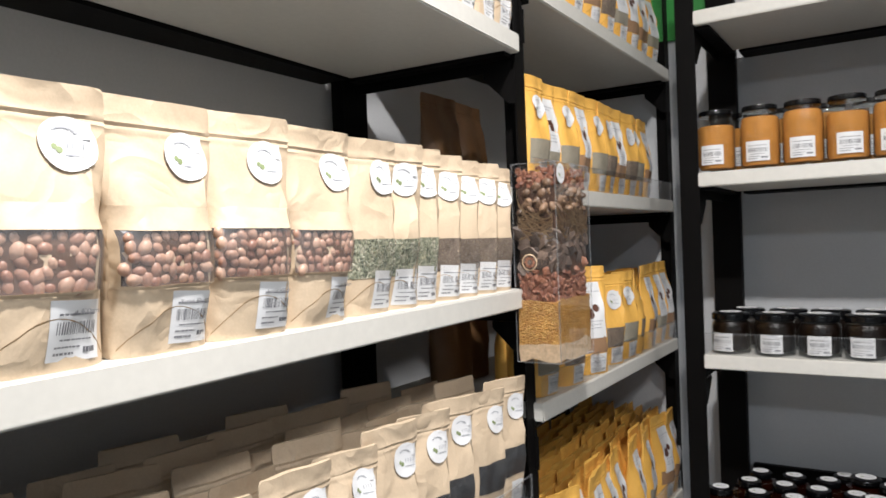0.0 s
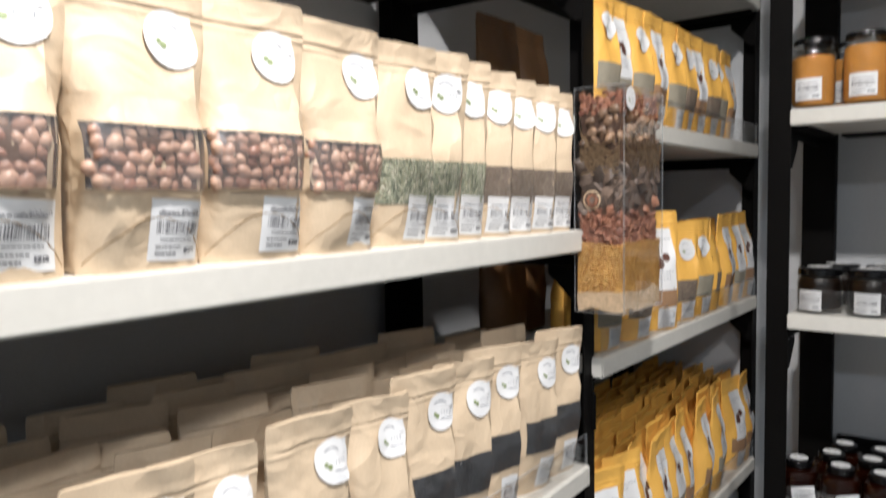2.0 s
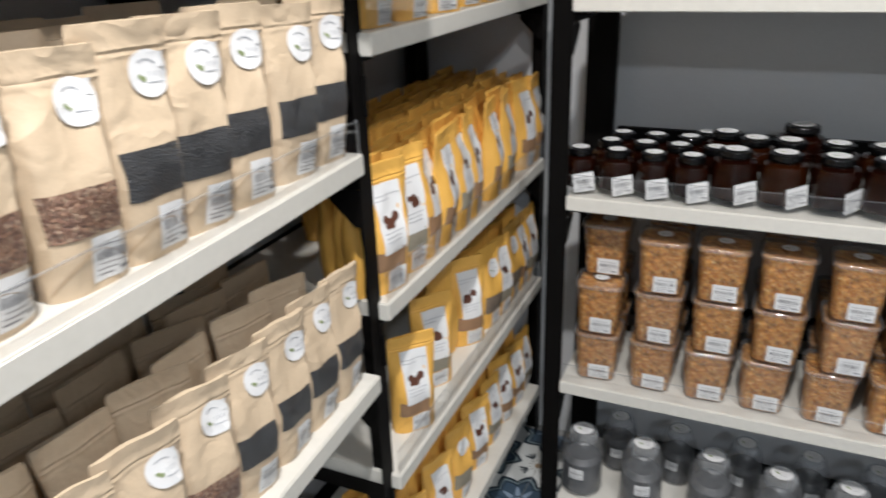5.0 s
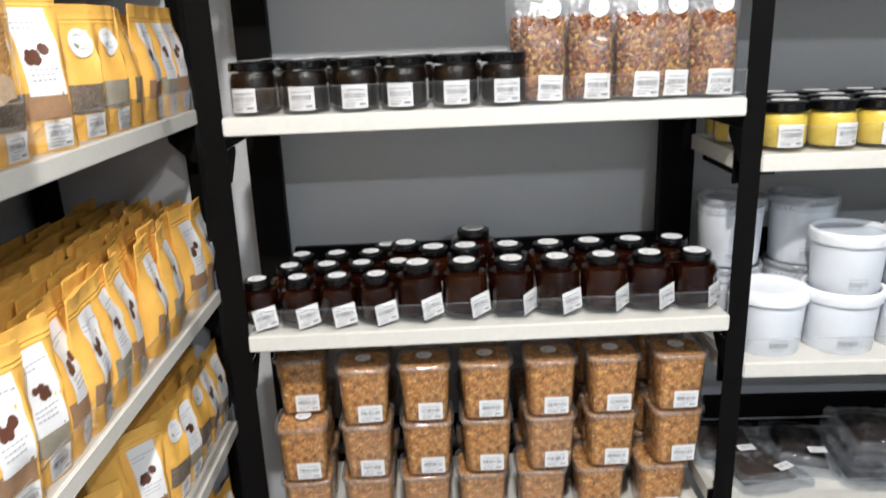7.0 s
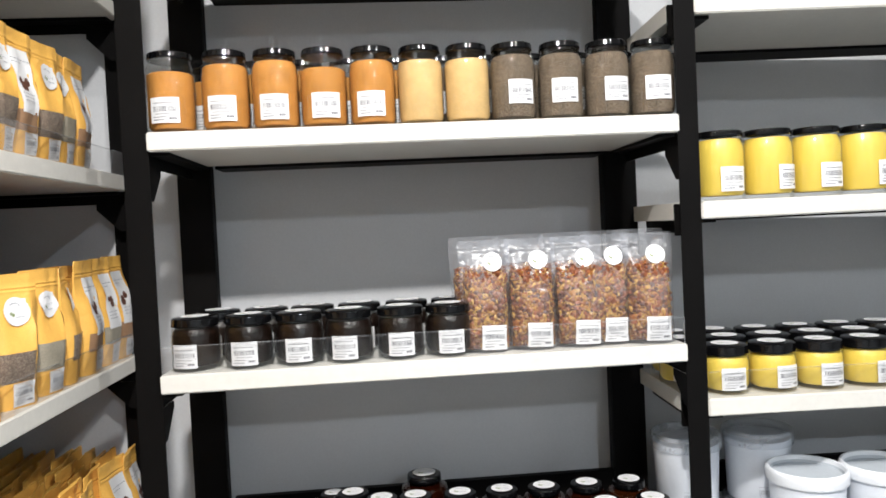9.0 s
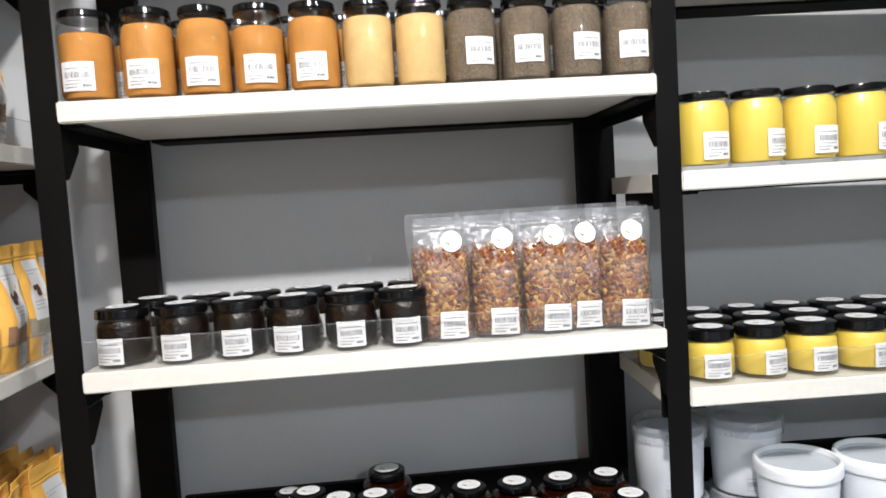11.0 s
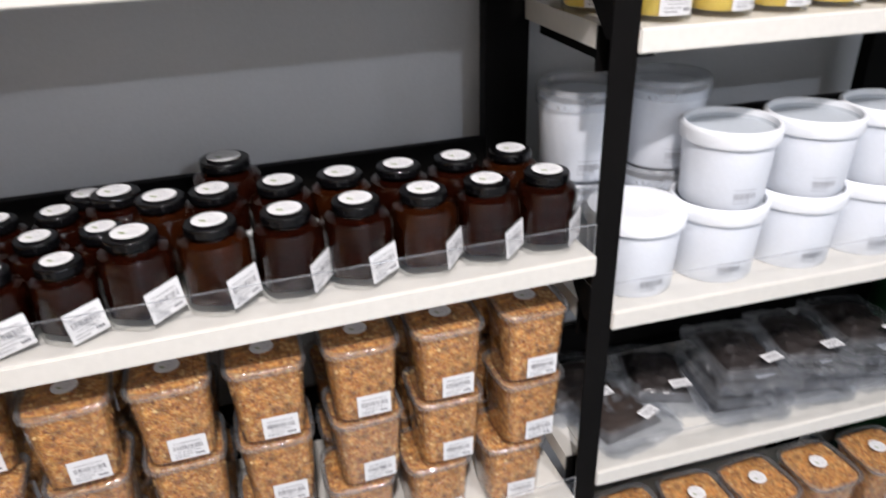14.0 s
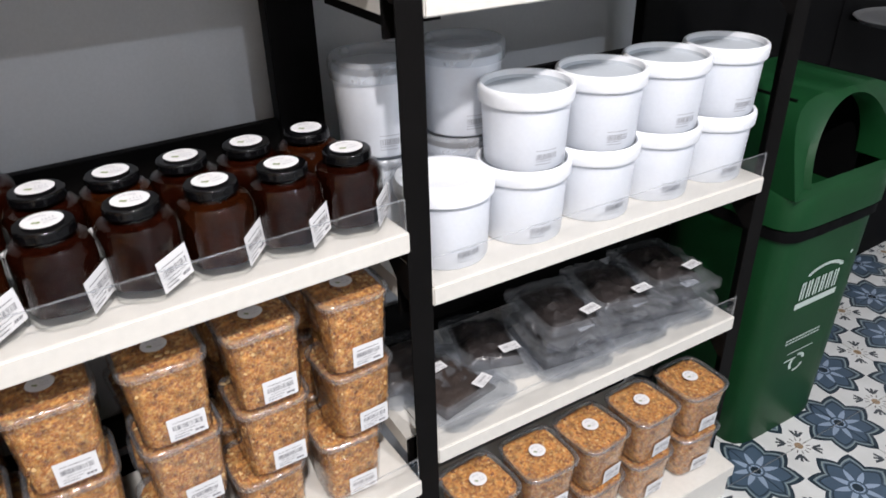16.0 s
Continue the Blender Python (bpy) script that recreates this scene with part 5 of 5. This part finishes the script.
    part("citrus_slice", ring, STRAW, j, "dried citrus slice rind")
    bm = bmesh.new()
    for i in range(8):
        a = i * math.pi / 4
        disc(lambda x, z: Vector((-0.012 + x, -idp - 0.0055, 0.170 + z)), 0.0075 * math.cos(a), 0.0075 * math.sin(a), 0.0032, 6, bm)
    part("citrus_flesh", bm, SPICE_RED, j, "dried citrus flesh", "stuff")
    round_sticker(j, lambda x, z, off=0.0: Vector((w / 2 + 0.001 + off, x, z)), -d / 2 + 0.016, h - 0.020, 0.017, False)
    part("bracket", box(-w / 2 - 0.004, -w / 2, -d / 2 + 0.01, -d / 2 + 0.05, h - 0.08, h - 0.02), BLACK, j, "black steel bracket to the post")
    return j


display_box()


# ---- litter bin ----
def litter_bin():
    j = thing("litter_bin", "tall dark green plastic bin with arched opening", "bin", at=pose(1.592, 2.345, 0.0, 0, 0, -3))
    sq = rounded_square(4, 7.0)
    w0, w1, hb = 0.164, 0.182, 0.640
    part("body", lathe([(0, 0.004), (w0 * 0.97, 0.004), (w0, 0.0), (w0 * 1.01, 0.01), (w1 * 0.985, hb), (w1 * 0.985, hb + 0.02), (0, hb + 0.02)], 56, sq, cap=False), GREEN, j, "tapered green body")
    part("liner", lathe([(w1 * 0.99, hb - 0.012), (w1 * 1.02, hb - 0.018), (w1 * 1.025, hb + 0.006), (w1 * 0.99, hb + 0.014)], 56, lambda a, z: sq(a, z) * (1 + 0.012 * noise.noise((a * 9, z * 60, 0))), cap=False), DARK, j, "black bin liner edge under the lid")
    # lid: a rim, then a hood with an arched opening to the front
    lid = part("lid", lathe([(w1 * 1.0, hb + 0.010), (w1 * 1.045, hb + 0.014), (w1 * 1.05, hb + 0.050), (w1 * 1.03, hb + 0.060), (w1 * 1.03, hb + 0.085), (w1 * 0.99, hb + 0.095)], 56, sq, cap=False), GREEN, j, "green lid rim")
    zb, zt, hw = hb + 0.09, 0.936, w1 * 0.985
    bm = bmesh.new()
    n = 28
    aw, ah = hw * 0.76, 0.165
    yf = -w1 * 0.97

    def hood_out(s):
        a = math.pi * s
        c, q = -math.cos(a), math.sin(a)
        k = (abs(c) ** 5 + abs(q) ** 5) ** (-1 / 5)
        return hw * c * k, zb + (zt - zb) * min(1.0, q * k)

    def arch(s):
        a = math.pi * s
        return -aw * math.cos(a), zb + 0.022 + ah * math.sin(a)

    outer = [bm.verts.new((hood_out(i / n)[0], yf + 0.055 * ((hood_out(i / n)[1] - zb) / (zt - zb)), hood_out(i / n)[1])) for i in range(n + 1)]
    back = [bm.verts.new((hood_out(i / n)[0], w1 * 0.97 - 0.055 * ((hood_out(i / n)[1] - zb) / (zt - zb)), hood_out(i / n)[1])) for i in range(n + 1)]
    rim = [bm.verts.new((arch(i / n)[0] * 1.13, yf + 0.053 * ((arch(i / n)[1] - zb) / (zt - zb)) - 0.001, zb + 0.022 + (arch(i / n)[1] - zb - 0.022) * 1.13)) for i in range(n + 1)]
    lip = [bm.verts.new((arch(i / n)[0] * 1.06, yf + 0.053 * ((arch(i / n)[1] - zb) / (zt - zb)) - 0.014, zb + 0.022 + (arch(i / n)[1] - zb - 0.022) * 1.06)) for i in range(n + 1)]
    inner = [bm.verts.new((arch(i / n)[0], yf + 0.053 * ((arch(i / n)[1] - zb) / (zt - zb)) + 0.004, arch(i / n)[1])) for i in range(n + 1)]
    deep = [bm.verts.new((arch(i / n)[0], yf + 0.075, arch(i / n)[1])) for i in range(n + 1)]
    for p, q in ((back, outer), (outer, rim), (rim, lip), (lip, inner), (inner, deep)):
        for i in range(n):
            bm.faces.new((p[i], p[i + 1], q[i + 1], q[i]))
    lows = [bm.verts.new((x, yf - 0.004, zb)) for x in (-hw, hw)]
    bm.faces.new((outer[0], rim[0], lip[0], inner[0], inner[-1], lip[-1], rim[-1], outer[-1], lows[1], lows[0]))
    bm.faces.new(back)
    bmesh.ops.recalc_face_normals(bm, faces=bm.faces)
    part("hood", bm, GREEN, lid, "green hood with an arched opening")
    # Black box added behind the arch to keep the opening dark.
    bm = box(-aw * 1.04, aw * 1.04, yf + 0.070, yf + 0.30, zb - 0.22, zb + 0.03 + ah)
    front = min(bm.faces, key=lambda f: f.calc_center_median().y)
    bm.faces.remove(front)
    bmesh.ops.reverse_faces(bm, faces=bm.faces)
    part("inner_liner", bm, DARK, j, "black box added to darken the opening")
    # printed emblem and recycling marks on the front
    face = lambda x, z, off=0.0: Vector((x, -(w0 * 1.01 + (w1 * 0.985 - w0 * 1.01) * (z - 0.01) / (hb - 0.01)) - 0.0012 - off, z))
    bm = bmesh.new()
    x = -0.07
    for k in range(6):
        patch(face, x, x + 0.006, 0.440, 0.490, 1, 2, bm)
        patch(face, x + 0.010, x + 0.016, 0.440, 0.490, 1, 2, bm)
        if k % 2 == 0:
            patch(face, x, x + 0.016, 0.483, 0.490, 1, 1, bm)
        x += 0.0245
    patch(face, -0.078, 0.078, 0.415, 0.432, 6, 1, bm)
    for k in range(16):
        a = 0.6 + 1.9 * k / 16
        patch(face, 0.078 * math.cos(a), 0.078 * math.cos(a) + 0.012, 0.475 + 0.042 * math.sin(a), 0.483 + 0.042 * math.sin(a), 1, 1, bm)
    disc(face, 0.098, 0.528, 0.005, 12, bm)
    part("emblem", bm, WHITE_PRINT, j, "plain white printed emblem", "stuff")
    bm = bmesh.new()
    for z in (0.315, 0.305):
        x = -0.07
        while x < 0.06:
            patch(face, x, x + 0.009, z, z + 0.005, 1, 1, bm)
            x += 0.012
    for k in range(3):
        a = 2.1 * k + 0.4
        for s in range(5):
            b = a + 0.28 * s
            patch(face, 0.025 * math.cos(b) - 0.006, 0.025 * math.cos(b) + 0.004, 0.225 + 0.025 * math.sin(b), 0.232 + 0.025 * math.sin(b), 1, 1, bm)
    patch(face, -0.05, 0.05, 0.268, 0.271, 4, 1, bm)
    patch(face, -0.055, -0.01, 0.245, 0.249, 2, 1, bm)
    part("recycling_mark", bm, WHITE_PRINT, j, "faded white recycling marks", "stuff")
    return j


litter_bin()

# ---- dark fittings beside the bin, sign in the corner ----
cab = thing("dark_cabinet", "tall matt black cabinet standing against the wall", "cabinet", at=pose(1.36, 2.592, 0))
part("side_panel", box(0.0, 0.75, -0.03, 0.0, 0.08, 2.1, 0.004), DARK, cab, "matt black panel")
part("side_panel", box(0.754, 1.5, -0.03, 0.0, 0.08, 2.1, 0.004), DARK, cab, "matt black panel")
part("kick_board", box(0.0, 1.5, -0.022, 0.0, 0.0, 0.078, 0.002), DARK, cab)
tray = thing("round_tray", "round grey steel tray on a black wall bracket", "tray", at=pose(2.20, 2.40, 0.0))
part("bracket", box(-0.02, 0.02, -0.10, 0.165, 0.940, 0.956, 0.002), DARK, tray, "black bracket to the cabinet")
part("plate", lathe([(0.0, 0.957), (0.14, 0.957), (0.155, 0.970), (0.150, 0.972), (0.135, 0.964), (0.0, 0.964)], 32, cap=False), STEEL, tray, "grey steel plate")
sign = thing("wall_sign", "narrow bright green sign panel on the wall", "sign", at=pose(-0.62, 2.596, 2.2))
part("panel", box(-0.10, 0.12, -0.012, 0.0, 0.0, 0.22, 0.002), SIGN_GREEN, sign)


# ---- floor tiles ----
def tile_material():
    """Printed eight-pointed stars with flower medallions between them, on a lattice turned by 45 degrees."""
    m, nt, b = nodes_of("patterned ceramic")

    def val(v):
        n = nt.nodes.new("ShaderNodeValue")
        n.outputs[0].default_value = v
        return n.outputs[0]

    def op(kind, a, c=0.0, d=0.0):
        n = nt.nodes.new("ShaderNodeMath")
        n.operation = kind
        for s, v in zip(n.inputs, (a, c, d)):
            if isinstance(v, (int, float)):
                s.default_value = v
            else:
                nt.links.new(v, s)
        return n.outputs[0]

    pos = nt.nodes.new("ShaderNodeNewGeometry").outputs["Position"]
    sep = nt.nodes.new("ShaderNodeSeparateXYZ")
    nt.links.new(pos, sep.inputs[0])
    q = 0.70711 / 0.2357
    px, py = op("SUBTRACT", sep.outputs[0], STAR[0]), op("SUBTRACT", sep.outputs[1], STAR[1])
    ca, sa = math.cos(radians(TILE_TURN)), math.sin(radians(TILE_TURN))
    px, py = op("ADD", op("MULTIPLY", px, ca), op("MULTIPLY", py, sa)), op("SUBTRACT", op("MULTIPLY", py, ca), op("MULTIPLY", px, sa))
    u = op("MULTIPLY", op("SUBTRACT", px, py), q)
    v = op("MULTIPLY", op("ADD", px, py), q)

    def cell(w, o):
        return op("SUBTRACT", op("FRACT", op("ADD", w, o)), 0.5)

    def polar(a, c):
        return op("SQRT", op("ADD", op("MULTIPLY", a, a), op("MULTIPLY", c, c))), op("ARCTAN2", c, a)

    su, sv = cell(u, 0.5), cell(v, 0.5)
    r, t = polar(su, sv)
    mu, mv = cell(u, 0.0), cell(v, 0.0)
    r2, t2 = polar(mu, mv)

    def less(a, c):
        return op("LESS_THAN", a, c)

    def fold(t, n):
        return op("ABSOLUTE", op("SUBTRACT", op("FRACT", op("DIVIDE", t, 2 * math.pi / n)), 0.5))

    star = op("DIVIDE", r, op("ADD", 0.35, op("MULTIPLY", fold(t, 8), 0.26)))
    petal = op("DIVIDE", r, op("ADD", 0.04, op("MULTIPLY", op("SUBTRACT", 0.5, fold(t, 8)), 0.44)))
    col = nt.nodes.new("ShaderNodeRGB")
    col.outputs[0].default_value = (0.60, 0.61, 0.60, 1)

    def over(base, mask, c):
        n = nt.nodes.new("ShaderNodeMix")
        n.data_type = "RGBA"
        nt.links.new(mask, n.inputs["Factor"])
        nt.links.new(base, n.inputs[6])
        n.inputs[7].default_value = (*c, 1)
        return n.outputs[2]

    c = col.outputs[0]
    dark, mid, pale = (0.016, 0.030, 0.044), (0.055, 0.088, 0.13), (0.25, 0.32, 0.42)
    c = over(c, less(star, 1.02), dark)
    c = over(c, less(star, 0.90), (0.20, 0.25, 0.26))
    c = over(c, less(star, 0.84), mid)
    c = over(c, less(star, 0.80), dark)
    c = over(c, less(star, 0.745), mid)
    c = over(c, less(petal, 1.0), pale)
    c = over(c, less(op("ABSOLUTE", op("SUBTRACT", r, 0.085)), 0.012), mid)
    c = over(c, less(r, 0.055), dark)
    rays = op("MULTIPLY", op("MULTIPLY", op("GREATER_THAN", r2, 0.075), less(r2, 0.125)), less(fold(t2, 12), 0.12))
    c = over(c, rays, (0.18, 0.17, 0.16))
    c = over(c, less(r2, 0.048), (0.30, 0.21, 0.13))
    # small dark sprigs along the cell edges

    def sprig(along, across):
        w = op("SUBTRACT", op("ABSOLUTE", along), 0.19)
        stem = op("MULTIPLY", less(op("ABSOLUTE", across), 0.014), less(op("ABSOLUTE", w), 0.055))
        curl = op("MULTIPLY", less(op("ABSOLUTE", op("SUBTRACT", op("ABSOLUTE", across), op("ADD", 0.035, op("MULTIPLY", w, 0.6)))), 0.019), less(op("ABSOLUTE", w), 0.042))
        return op("MAXIMUM", stem, curl)

    c = over(c, op("MULTIPLY", sprig(mu, mv), op("GREATER_THAN", star, 1.02)), (0.05, 0.06, 0.07))
    c = over(c, op("MULTIPLY", sprig(mv, mu), op("GREATER_THAN", star, 1.02)), (0.05, 0.06, 0.07))
    wear = noise_tex(nt, pos, 9.0, 5.0)
    tone = ramp(nt, wear, [(0.3, (0.86, 0.86, 0.85)), (0.7, (1.0, 1.0, 1.0))])
    mul = nt.nodes.new("ShaderNodeMix")
    mul.data_type, mul.blend_type = "RGBA", "MULTIPLY"
    mul.inputs["Factor"].default_value = 1.0
    nt.links.new(c, mul.inputs[6])
    nt.links.new(tone, mul.inputs[7])
    nt.links.new(mul.outputs[2], b.inputs["Base Color"])
    b.inputs["Roughness"].default_value = 0.38
    bp = node(nt, "ShaderNodeBump", Strength=0.08, Distance=0.001)
    nt.links.new(noise_tex(nt, pos, 120.0), bp.inputs["Height"])
    nt.links.new(bp.outputs[0], b.inputs["Normal"])
    return m


STAR, TILE_TURN = (1.404, 2.114), -3.6
TILE = tile_material()
SIDE = 0.3333
tile_me = mesh_of("tile", box(0.0012, SIDE - 0.0012, 0.0012, SIDE - 0.0012, -0.008, 0.0, 0.0012), TILE)
floor_ob = bpy.data.objects["floor"]
lattice = pose(STAR[0], STAR[1], 0.0, 0, 0, TILE_TURN)
for i in range(-10, 10):
    for j in range(-15, 4):
        m = lattice @ pose(i * SIDE, j * SIDE, 0.0)
        mid = m @ Vector((SIDE / 2, SIDE / 2, 0))
        if LEFT - 0.02 < mid.x < RIGHT + 0.02 and FRONT - 0.02 < mid.y < BACK + 0.02:
            t = new("tile", tile_me)
            t.parent = floor_ob
            t.matrix_basis = m
